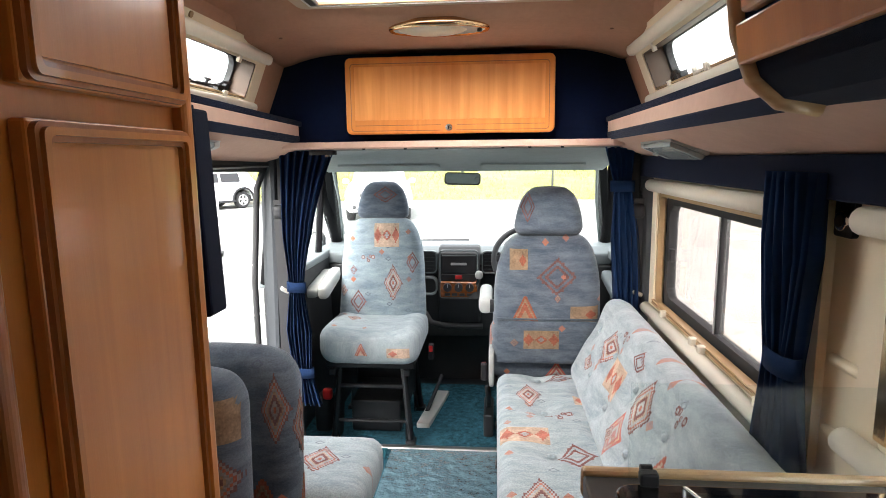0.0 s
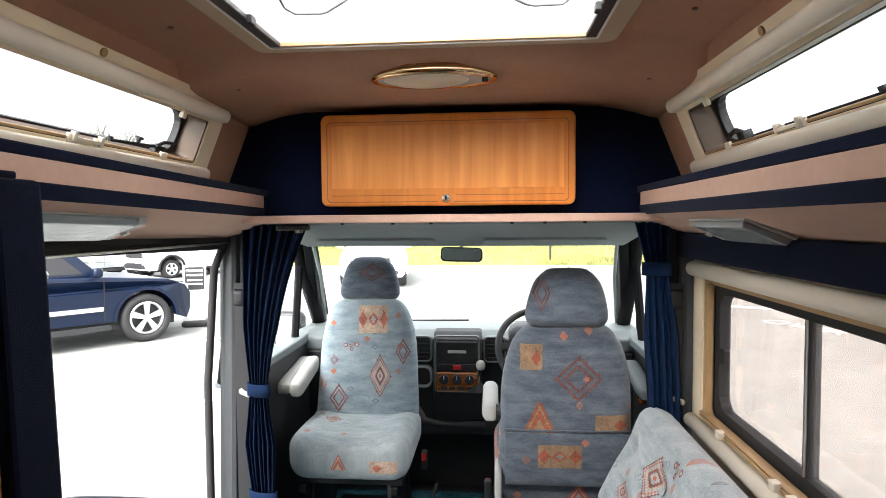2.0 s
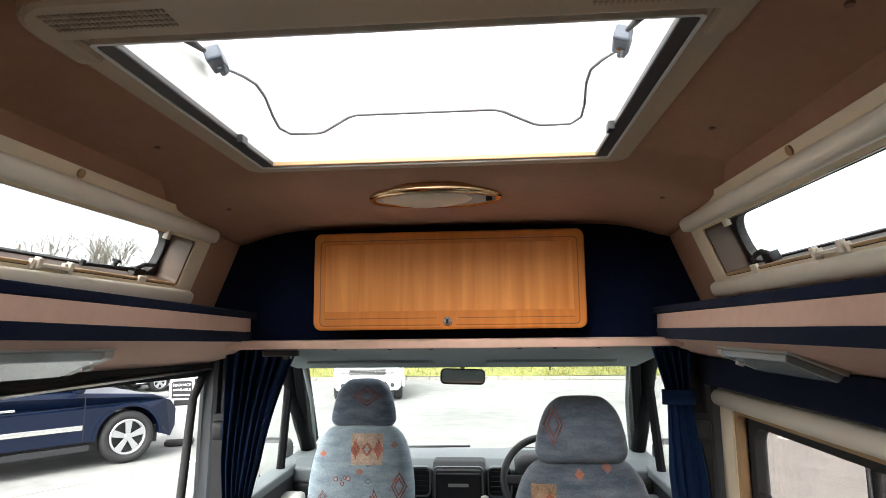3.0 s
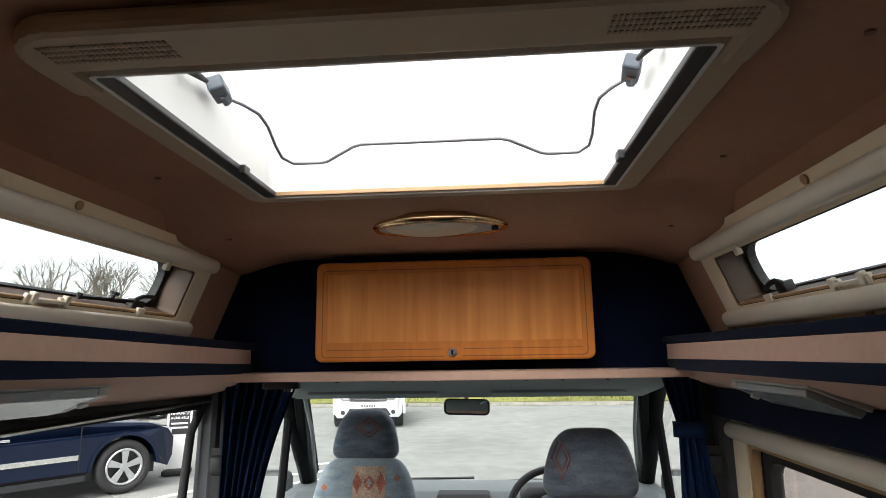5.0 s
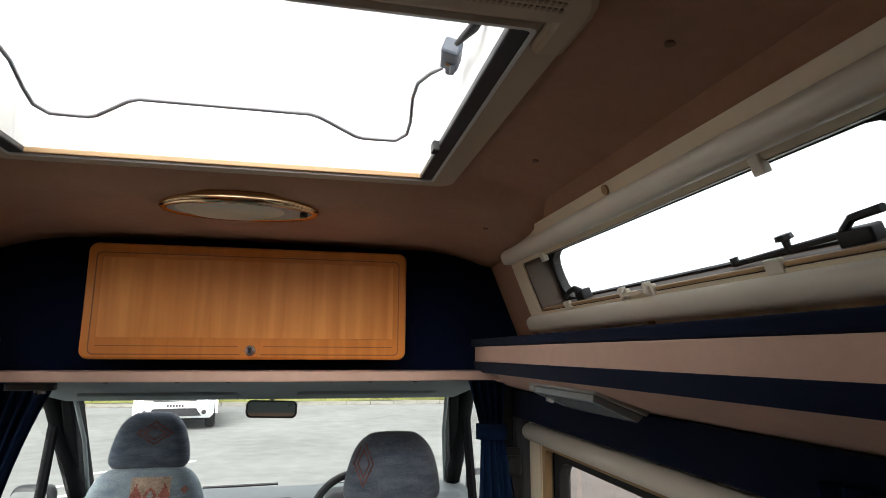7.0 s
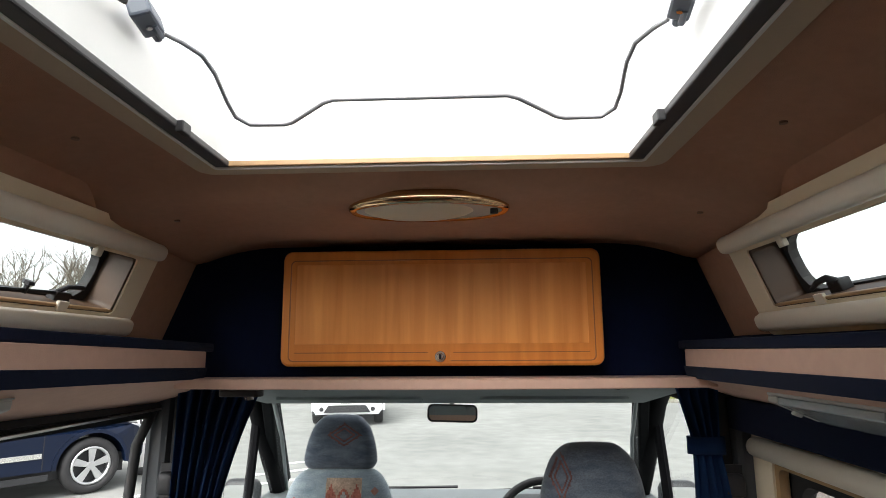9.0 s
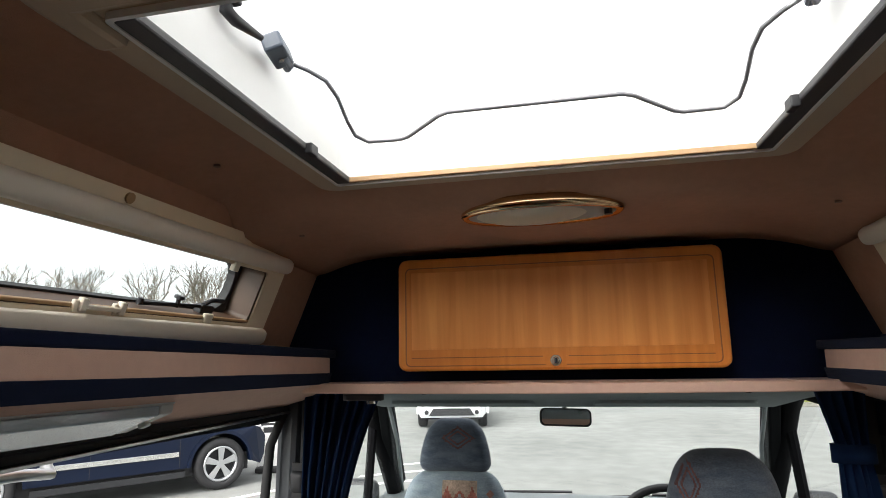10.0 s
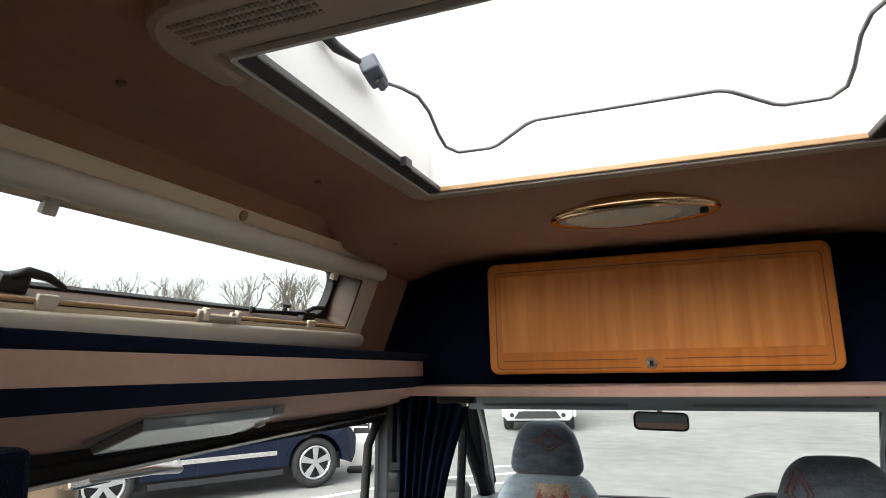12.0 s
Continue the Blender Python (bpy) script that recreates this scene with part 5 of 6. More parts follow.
curtain("window_curtain", "gathered dark blue curtain at the side window", Course(lambda k: (0.745, 1.33 + 0.04 * k), lambda k: (0.745, 1.18 - 0.01 * k), (-1.0, 0.0)), 0.62, 1.385, (1.01,), 6, 0.02)


# ---- cab doors, dash, windscreen ----
for side, word in ((-1, "left"), (1, "right")):
    d = thing("cab_door", "cab door with grey sill and dark trim panel", "door", (side * 0.86, 3.1, 0.0), "cab doors", "structure")
    pan = prism([(-0.48, 0.0), (-0.48, 0.84), (0.1, 0.86), (0.72, 0.84), (0.72, 0.0)], "x", -0.02, 0.04)
    part("panel", pan, DARK_DASH, d)
    part("sill", moved(prism([(-0.48, 0.84), (-0.48, 0.87), (0.74, 0.89), (0.74, 0.84)], "x", -0.045, 0.045, 0.008), pose(0, 0, 0)), GREY_DASH, d, "pale grey door sill")
    fr = tube([(0, -0.47, 0.86), (-side * 0.06, -0.46, 1.38), (-side * 0.075, 0.04, 1.42), (-side * 0.06, 0.2, 1.33), (-side * 0.02, 0.5, 1.08), (0, 0.72, 0.88)], 0.036, 10)
    part("window_frame", fr, DOOR_BLACK, d, "", True)
    part("quarter_bar", tube([(0, 0.3, 0.87), (-side * 0.045, 0.26, 1.28)], 0.02, 8), DOOR_BLACK, d)
    gl = bmesh.new()
    vs = [gl.verts.new(c) for c in ((0.005, -0.46, 0.86), (-side * 0.055, -0.45, 1.38), (-side * 0.07, 0.04, 1.41), (-side * 0.055, 0.2, 1.32), (-side * 0.015, 0.5, 1.07), (0.005, 0.7, 0.87))]
    gl.faces.new(vs)
    pn = part("pane", gl, GLASS, d)
    pn.visible_shadow = False
    ar = part("armrest", moved(cushion(0.08, 0.36, 0.06, 0.025, None, 6), pose(-side * 0.06, 0.12, 0.74, 8)), GREY_DASH if side > 0 else PALE_PLASTIC, d, "pale grey armrest", True)
    part("pull_handle", moved(prism(rounded(0.1, 0.07, 0.03, 4), "x", -0.012, 0.012, 0.003), pose(-side * 0.026, 0.2, 0.64)), DASH_WOOD, d, "wood-effect handle surround")
    mr = thing("door_mirror", "black door mirror with a deep upright housing", "mirror", (side * 0.985, 3.69, 0.63), "door mirrors")
    part("housing", moved(cushion(0.17, 0.09, 0.3, 0.04, None, 6), pose(0, 0, 0.19)), BLACK, mr, "", True)
    part("mirror_glass", prism(rounded(0.135, 0.165, 0.02, 4, 0, 0.238), "y", -0.05, -0.044), MIRROR, mr)
    part("lower_glass", prism(rounded(0.135, 0.075, 0.02, 4, 0, 0.1), "y", -0.05, -0.044), MIRROR, mr)
    part("arm", tube([(-side * 0.11, -0.01, 0.2), (-side * 0.05, 0, 0.2)], 0.022, 8), BLACK, mr)

screen = bmesh.new()
k = 12
top = [screen.verts.new((-0.7 + 1.4 * i / k, 3.2 + 0.1 * (1 - (2 * i / k - 1) ** 2), 1.4)) for i in range(k + 1)]
bot = [screen.verts.new((-0.86 + 1.72 * i / k, 3.86 + 0.16 * (1 - (2 * i / k - 1) ** 2), 0.86)) for i in range(k + 1)]
for i in range(k):
    screen.faces.new((top[i], top[i + 1], bot[i + 1], bot[i]))
ws = tagged(part("windscreen", screen, GLASS, None, "", True), "wide raked windscreen of the cab", "windscreen", "", "structure")
ws.visible_shadow = False
wp = thing("wiper", "black windscreen wiper lying along the scuttle", "wiper", (-0.3, 3.93, 0.85), "wipers")
part("blade", tube([(-0.35, -0.02, 0.012), (-0.1, 0.0, 0.022), (0.3, 0.03, 0.008)], 0.006, 6), BLACK, wp)
part("arm", tube([(0.3, 0.03, 0.03), (-0.05, 0.0, 0.03)], 0.007, 6), BLACK, wp)
copy_thing(wp, pose(0.42, 3.95, 0.85, 0, 0, -3))

dash = thing("dashboard", "grey dashboard with radio, vents and wood-effect console", "dashboard", (0.0, 3.5, 0.0))
part("top", prism([(-0.02, 0.8), (-0.04, 0.87), (0.05, 0.9), (0.42, 0.88), (0.42, 0.8)], "x", -0.84, 0.84, 0.012), GREY_DASH, dash, "pale grey padded top")
part("lower", prism([(0.02, 0.35), (-0.03, 0.8), (0.4, 0.8), (0.4, 0.35)], "x", -0.84, 0.84, 0.01), DARK_DASH, dash)
part("firewall", box(-0.86, 0.86, 0.22, 0.26, 0.0, 0.8), BLACK, dash)
con = part("console", prism([(-0.13, 0.62), (-0.11, 0.88), (-0.06, 0.91), (0.02, 0.915), (0.02, 0.46), (-0.06, 0.46)], "x", -0.155, 0.085, 0.012), DARK_DASH, dash, "dark centre console")
part("radio", box(-0.135, 0.065, -0.132, -0.1, 0.765, 0.87, 0.006), BLACK, con)
part("radio_slot", box(-0.08, 0.01, -0.135, -0.13, 0.815, 0.829, 0.001), PALE_PLASTIC, con)
part("console_rim", ring(rounded(0.222, 0.28, 0.02, 5, -0.035, 0.762), rounded(0.206, 0.264, 0.016, 5, -0.035, 0.762), "y", -0.136, -0.118), GREY_DASH, con, "grey edge of the console")
part("hazard_switch", box(-0.055, -0.015, -0.142, -0.124, 0.735, 0.757, 0.002), RED, con, "red hazard switch")
part("switch_bar", box(-0.135, 0.065, -0.138, -0.12, 0.728, 0.762, 0.003), BLACK, con)
part("wood_panel", box(-0.14, 0.07, -0.146, -0.11, 0.63, 0.722, 0.006), DASH_WOOD, con, "wood-effect heater panel")
for i in range(3):
    kb = part("heater_dial", disc((-0.098 + 0.063 * i, -0.166, 0.69), 0.024, 0.022, "y", 18, bevel=0.003), BLACK, con)
    part("dial_mark", box(-0.0995 + 0.063 * i, -0.0965 + 0.063 * i, -0.1675, -0.165, 0.692, 0.71), WHITE, kb)
for i in range(4):
    part("switch", box(-0.115 + 0.042 * i, -0.085 + 0.042 * i, -0.15, -0.142, 0.638, 0.655, 0.002), BLACK, con)
for x in (-0.222, 0.15):
    v = part("air_vent", prism(rounded(0.1, 0.12, 0.02, 4, x, 0.82), "y", -0.06, -0.02, 0.003), BLACK, dash, "black louvred air vent")
    part("vent_rim", ring(rounded(0.112, 0.132, 0.024, 4, x, 0.82), rounded(0.098, 0.118, 0.02, 4, x, 0.82), "y", -0.068, -0.03), GREY_DASH, v)
    for z in range(5):
        part("louvre", box(x - 0.042, x + 0.042, -0.066, -0.055, 0.775 + z * 0.022, 0.78 + z * 0.022, 0.001), DARK_DASH, v)
cup = part("cup_holder", ring(rounded(0.1, 0.11, 0.035, 5, -0.215, 0.68), rounded(0.082, 0.09, 0.03, 5, -0.215, 0.68), "y", -0.075, -0.03), GREY_TRIM, dash, "grey-rimmed cup holder")
part("recess", prism(rounded(0.085, 0.092, 0.03, 5, -0.215, 0.68), "y", -0.05, -0.03), BLACK, dash)
part("side_screen", prism(rounded(0.1, 0.13, 0.015, 4, -0.36, 0.79), "y", -0.045, -0.02, 0.003), BLACK, dash)
part("lower_bin", tube([(-0.24, -0.08, 0.52), (-0.2, -0.11, 0.47), (-0.12, -0.12, 0.455), (0.1, -0.12, 0.455)], 0.018, 8), DARK_DASH, dash, "", True)
part("instrument_hood", moved(cushion(0.4, 0.2, 0.12, 0.05, None, 8), pose(0.42, 0.0, 0.88)), DARK_DASH, dash, "", True)
for x in (0.36, 0.48):
    dl = part("dial", disc((x, -0.108, 0.885), 0.045, 0.008, "y", 24), BLACK, dash)
    part("dial_ring", ring([(x + 0.046 * math.cos(a * math.pi / 12), 0.885 + 0.046 * math.sin(a * math.pi / 12)) for a in range(24)], [(x + 0.042 * math.cos(a * math.pi / 12), 0.885 + 0.042 * math.sin(a * math.pi / 12)) for a in range(24)], "y", -0.112, -0.104), CHROME, dl)

wheel = thing("steering_wheel", "black three-spoke steering wheel", "steering wheel", (0.365, 3.27, 0.87))
tilt = pose(0, 0, 0, -38)
rimpts = [(0.2 * math.cos(2 * math.pi * i / 40), 0, 0.2 * math.sin(2 * math.pi * i / 40)) for i in range(41)]
part("rim", moved(tube(rimpts, 0.016, 10), tilt), BLACK, wheel, "", True)
part("hub", moved(cushion(0.15, 0.06, 0.13, 0.03, None, 6), tilt), BLACK, wheel, "", True)
for a in (0, 180, 270):
    part("spoke", moved(box(0.04, 0.195, -0.01, 0.012, -0.02, 0.02, 0.006), tilt @ pose(0, 0, 0, 0, -a, 0)), BLACK, wheel)
part("column", moved(tube([(0, 0.02, 0), (0, 0.22, -0.02)], 0.045, 12), tilt), DARK_DASH, wheel)

gear = thing("gear_lever", "gear lever with a pale round knob", "gear lever", (0.06, 3.36, 0.68))
part("gaiter", moved(dish(0.05, 0.05, -0.05, 0.02, 1, 4, 16), pose(0, 0.02, 0)), BLACK, gear, "", True)
part("stick", tube([(0, 0.02, 0), (0.02, -0.04, 0.08)], 0.008, 8), CHROME, gear)
part("knob", moved(cushion(0.045, 0.045, 0.05, 0.022, None, 5), pose(0.022, -0.045, 0.09)), PALE_PLASTIC, gear, "pale grey knob", True)
hb = thing("handbrake", "dark handbrake lever beside the driver's seat", "handbrake", (0.14, 2.95, 0.1))
part("lever", tube([(0, 0.1, 0.0), (0, -0.05, 0.14), (-0.005, -0.1, 0.2)], 0.014, 8), BLACK, hb, "", True)
part("housing", box(-0.025, 0.025, -0.05, 0.2, -0.09, 0.03, 0.01), DARK_DASH, hb)
wl = thing("wheel_arch_cover", "pale grey plastic cover beside the seat base", "cover", (-0.2, 3.18, 0.01))
part("panel", prism([(-0.04, -0.2), (0.03, -0.2), (0.1, 0.25), (0.02, 0.25)], "z", 0.0, 0.03, 0.006), PALE_PLASTIC, wl)
part("lever", tube([(0.0, -0.05, 0.03), (0.06, 0.2, 0.14)], 0.012, 8), BLACK, wl)
fe = thing("belt_reel", "red and black belt reel cover at the door", "reel", (-0.72, 2.96, 0.1))
part("body", cushion(0.09, 0.12, 0.2, 0.03, None, 5), BLACK, fe, "", True)
part("tab", moved(cushion(0.05, 0.04, 0.06, 0.015, None, 4), pose(0.03, -0.05, 0.12)), RED, fe, "red tab", True)
for side in (-1, 1):
    sb = thing("seat_belt", "black seat belt on the pillar with chrome tongue", "seat belt", (side * 0.745, 2.512, 0.0), "cab seat belts")
    part("webbing", box(-0.024, 0.024, -0.003, 0.003, 0.3, 1.25), BLACK, sb)
    part("anchor", moved(cushion(0.05, 0.03, 0.06, 0.014, None, 4), pose(0, -0.01, 1.2)), BLACK, sb, "", True)
    part("tongue", moved(prism(rounded(0.045, 0.02, 0.008, 4), "y", -0.012, -0.004, 0.001), pose(0.01, 0, 0.86, 0, 25)), CHROME, sb)

# the side door, slid open along the van's flank
sd = thing("sliding_door", "open sliding side door with cream inner lining", "door", (-1.02, 1.08, 0.0))
part("skin", box(-0.06, -0.02, -0.75, 0.63, -0.25, 1.45, 0.01), CAR_WHITE, sd)
part("lining", box(-0.02, 0.02, -0.74, 0.6, -0.2, 1.36, 0.015), CREAM, sd, "cream lining with a window blind frame")
part("blind_roller", tube([(0.035, -0.6, 1.26), (0.035, 0.5, 1.26)], 0.026, 12), CREAM_PALE, sd, "", True)
part("blind_frame", ring(rounded(1.2, 0.55, 0.03, 4, -0.05, 1.05), rounded(1.08, 0.43, 0.03, 4, -0.05, 1.05), "x", 0.02, 0.034), CREAM_PALE, sd)
part("grab_handle", tube([(0.03, 0.56, 1.345), (0.05, 0.62, 1.35), (0.06, 0.72, 1.345), (0.06, 0.79, 1.335), (0.03, 0.8, 1.36)], 0.011, 8), ALU, sd, "dull metal roller arm", True)
part("hinge_bracket", box(0.0, 0.05, 0.55, 0.64, 1.335, 1.365, 0.006), CHROME, sd)

# ---- outside ----
GZ = -0.42
setting("ground", box(-90, 90, -60, 140, GZ - 0.3, GZ), ASPHALT, "worn grey asphalt car park", "ground")


def ground_strip(name, pts, z, material, label, category):
    return setting(name, prism(pts, "z", GZ + 0.004, GZ + z), material, label, category)


rd = Vector((0.55, 0.835, 0))
for k, (x, y) in enumerate(((-5.05, 8.6), (-7.6, 9.9), (-2.3, 7.3), (-10.2, 11.2))):
    a, b, w = Vector((x, y, 0)) - rd * 3.4, Vector((x, y, 0)) + rd * 1.9, Vector((rd.y, -rd.x, 0)) * 0.06
    ground_strip("bay_line", [tuple((a - w)[:2]), tuple((a + w)[:2]), tuple((b + w)[:2]), tuple((b - w)[:2])], 0.008, LINE, "worn white parking bay line", "road marking")
for y0, dx in ((9.6, 0.0), (10.6, 0.25), (11.6, 0.5)):
    ground_strip("hatch_line", [(-3.8 + dx, y0), (-2.4 + dx, y0 + 0.9), (-2.4 + dx, y0 + 1.05), (-3.8 + dx, y0 + 0.15)], 0.008, LINE, "worn white hatched road marking", "road marking")
ground_strip("give_way_line", [(5.2, 13.6), (9.5, 11.2), (9.6, 11.4), (5.3, 13.85)], 0.008, LINE, "worn white line across the car park lane", "road marking")

# grass bank beyond the kerb
bm = bmesh.new()
nx, ny = 60, 16
g = {}
for i in range(nx + 1):
    for j in range(ny + 1):
        x, y = -60 + 120 * i / nx, 24.2 + 40 * (j / ny) ** 1.5
        h = 0.14 + 3.2 * min(1, (j / ny) * 1.2) ** 1.3 + (0.12 * noise.noise(Vector((x * 0.4, y * 0.4, 0))) if j else 0)
        g[i, j] = bm.verts.new((x, y, GZ + h))
for i in range(nx):
    for j in range(ny):
        bm.faces.new((g[i, j], g[i + 1, j], g[i + 1, j + 1], g[i, j + 1]))
bank = setting("grass_bank", bm, GRASS, "dry yellow-green grass bank behind the car park", "grass", True)
kerb = thing("kerb", "low grey stone kerb along the grass", "kerb", (0, 24.05, GZ), kind="structure")
kb0 = None
for i in range(60):
    if kb0 is None:
        kb0 = part("kerb_stone", moved(box(-0.44, 0.44, -0.07, 0.07, 0.0, 0.13, 0.015), pose(0, 0, 0)), KERB, kerb)
        kb0.location = (-27, 0, 0)
    else:
        o = new("kerb_stone", kb0.data)
        o.parent = kerb
        o.location = (-27 + 0.9 * i, 0.02 * math.sin(i * 2.1), 0)
bm = bmesh.new()
for _ in range(9000):
    x, t = random.uniform(-22, 26), random.random()
    y = 24.3 + 14 * t ** 1.6
    j = ((y - 24.2) / 40) ** (1 / 1.5)
    z = GZ + 0.14 + 3.2 * min(1, j * 1.2) ** 1.3 - 0.03
    h, a = random.uniform(0.08, 0.26), random.uniform(0, 6.28)
    dx, dy = 0.035 * math.cos(a), 0.035 * math.sin(a)
    bm.faces.new((bm.verts.new((x - dx, y - dy, z)), bm.verts.new((x + dx, y + dy, z)), bm.verts.new((x + random.uniform(-0.1, 0.1), y, z + h))))
tagged(part("grass_tufts", bm, mat("grass_blades", (0.22, 0.21, 0.07), 0.95, 0, 0.5, 2)), "dry tufted grass on the bank", "grass", "", "stuff")
sp = thing("sign_post", "thin dark post on the grass bank", "post", (2.55, 25.2, GZ + 0.1))
part("pole", tube([(0, 0, 0), (0, 0, 2.4)], 0.045, 8), RUBBER, sp)


def car(name, label, paint, at, turn, kind="suv", group="", plate=""):
    """A car with its nose along +y; the wheels stand on z = 0."""
    c = thing(name, label, "car", at, group, turn=turn)
    L, W, H = (4.52, 1.92, 1.76) if kind == "suv" else (4.3, 1.78, 1.48)
    hood, roof0, roof1 = (1.02, 0.25, -1.9) if kind == "suv" else (0.9, 0.1, -1.5)
    wb = 1.48 if kind == "suv" else 1.3
    r = 0.385 if kind == "suv" else 0.32
    f, b = L / 2, -L / 2

    def arch(y):
        return [(y + 0.47 * math.cos(a), r + 0.47 * math.sin(a)) for a in [math.pi * q / 10 for q in range(11)]]
    low = [(f - 0.1, 0.3)] + [(y, max(z, 0.28)) for y, z in arch(wb)] + [(y, max(z, 0.28)) for y, z in arch(-wb)] + [(b + 0.08, 0.32)]
    top = [(b, 0.6), (b + 0.02, 1.0), (b + 0.12, hood + 0.08), (0.0, hood + 0.1), (0.85, hood + 0.06), (f - 0.45, hood - 0.03), (f - 0.12, hood - 0.16), (f, 0.72), (f - 0.01, 0.45)]
    bm = prism(low + top, "x", -W / 2, W / 2)
    bmesh.ops.recalc_face_normals(bm, faces=bm.faces[:])
    edges = [e for e in bm.edges if abs(e.verts[0].co.x - e.verts[1].co.x) < 1e-4 and min(e.verts[0].co.z, e.verts[1].co.z) > 0.95]
    bmesh.ops.bevel(bm, geom=edges, offset=0.07, segments=3, affect="EDGES", profile=0.5)
    for v in bm.verts:
        v.co.x *= 1 - 0.2 * max(0, (abs(v.co.y) - f + 0.55) / 0.55) ** 2
    body = part("body", bm, paint, c)
    cab = prism([(b + 0.14, hood + 0.06), (b + 0.45, H - 0.1), (roof1 + 0.3, H), (roof0, H - 0.02), (0.9, hood + 0.05)], "x", -W / 2 + 0.09, W / 2 - 0.09)
    for v in cab.verts:
        v.co.x *= 1 - 0.2 * max(0, v.co.z - hood) / (H - hood)
    bmesh.ops.bevel(cab, geom=cab.edges[:], offset=0.04, segments=2, affect="EDGES", profile=0.5)
    part("cabin", cab, paint, c)
    tw = 1 - 0.2 * 0.5
    for sx in (-1, 1):
        for y0, y1, y2, y3 in ((-0.35, -0.35, 0.62, 0.12), (-1.3, -1.25, -0.45, -0.45)):
            gm = bmesh.new()
            pts = []
            for y, z in ((y0, hood + 0.12), (y2, hood + 0.12), (y3, H - 0.12), (y1, H - 0.12)):
                xx = (W / 2 - 0.09) * (1 - 0.2 * (z - hood) / (H - hood)) + 0.006
                pts.append((sx * xx, y, z))
            v = [gm.verts.new(p) for p in pts] + [gm.verts.new((p[0] - sx * 0.01, p[1], p[2])) for p in pts]
            for q in ((0, 1, 2, 3), (7, 6, 5, 4), (0, 1, 5, 4), (1, 2, 6, 5), (2, 3, 7, 6), (3, 0, 4, 7)):
                gm.faces.new([v[i] for i in q])
            part("side_window", gm, BLACK, c, "dark side window")
        part("door_mirror", moved(cushion(0.2, 0.14, 0.15, 0.05, None, 4), pose(sx * (W / 2 + 0.08), 0.75, hood + 0.14)), paint, c, "", True)
        part("side_moulding", box(sx * W / 2 - 0.012, sx * W / 2 + 0.012, -0.9, 0.85, 0.56, 0.63, 0.004), CHROME if kind == "suv" else paint, c, "bright side moulding")
        part("sill", box(sx * W / 2 - 0.03, sx * W / 2 + 0.006, -0.95, 0.95, 0.26, 0.34, 0.004), DARK_DASH, c)
        part("door_gap", box(sx * W / 2 - 0.004, sx * W / 2 + 0.002, 0.86, 0.872, 0.4, hood), BLACK, c)
        part("door_gap", box(sx * W / 2 - 0.004, sx * W / 2 + 0.002, -0.3, -0.29, 0.4, hood), BLACK, c)
        part("door_handle", box(sx * W / 2, sx * W / 2 + 0.025, -0.2, 0.02, 0.9, 0.935, 0.008), CHROME, c)
        part("headlight", moved(cushion(0.3, 0.2, 0.15, 0.06, None, 5), pose(sx * (W / 2 - 0.36), f - 0.1, 0.8)), CHROME, c, "clear headlight", True)
        part("fog_lamp", disc((sx * (W / 2 - 0.28), f - 0.03, 0.45), 0.06, 0.03, "y", 14), BLACK, c)
        part("tail_light", box(sx * (W / 2 - 0.13) - 0.09, sx * (W / 2 - 0.13) + 0.09, b - 0.01, b + 0.06, 0.75, 1.0, 0.02), RED, c)
        for y in (-wb, wb):
            for rr in (0,):
                arch_o = [(y + 0.5 * math.cos(a), r + 0.5 * math.sin(a)) for a in [math.pi * q / 14 for q in range(15)]]
                arch_i = [(y + 0.45 * math.cos(a), r + 0.45 * math.sin(a)) for a in [math.pi * q / 14 for q in range(14, -1, -1)]]
                part("wheel_arch", prism(arch_o + arch_i, "x", sx * W / 2 - 0.05, sx * W / 2 + 0.015), paint if kind == "suv" else BLACK, c)
            w = part("wheel", bmesh_tyre(r), RUBBER, c, "black tyre on a five-spoke alloy", True)
            w.location = (sx * (W / 2 - 0.12), y, r)
            part("rim_ring", bmesh_ring(r * 0.68, r * 0.6, sx), ALLOY, w, "", True)
            part("brake_disc", disc((sx * 0.02 - 0.005, 0, 0), r * 0.6, 0.01, "x", 20), DARK_DASH, w)
            for q in range(5):
                a = 2 * math.pi * q / 5 + 0.3
                sp_ = prism([(0.03, -0.03), (0.03, 0.03), (r * 0.64, 0.055), (r * 0.64, -0.055)], "x", sx * 0.1 - 0.012, sx * 0.1 + 0.012, 0.004)
                part("spoke", moved(sp_, pose(0, 0, 0, math.degrees(a))), ALLOY, w)
            part("hub_cap", disc((sx * 0.1 - 0.02, 0, 0), 0.055, 0.04, "x", 14, bevel=0.005), ALLOY, w)
    gw = bmesh.new()
    z0, z1 = hood + 0.13, H - 0.1
    pts = [(-0.72, 0.81, z0), (0.72, 0.81, z0), (0.62, 0.31, z1), (-0.62, 0.31, z1)]
    v = [gw.verts.new(p) for p in pts] + [gw.verts.new((p[0], p[1] - 0.012, p[2] - 0.012)) for p in pts]
    for q in ((0, 1, 2, 3), (7, 6, 5, 4), (0, 1, 5, 4), (1, 2, 6, 5), (2, 3, 7, 6), (3, 0, 4, 7)):
        gw.faces.new([v[i] for i in q])
    part("windscreen", gw, BLACK, c)
    gr = part("grille", box(-0.5, 0.5, f - 0.06, f + 0.012, 0.72, 0.88, 0.01), BLACK, c, "black grille")
    for q in range(4):
        part("grille_bar", box(-0.48, 0.48, f + 0.008, f + 0.018, 0.74 + q * 0.036, 0.75 + q * 0.036), CHROME if kind == "suv" else BLACK, gr)
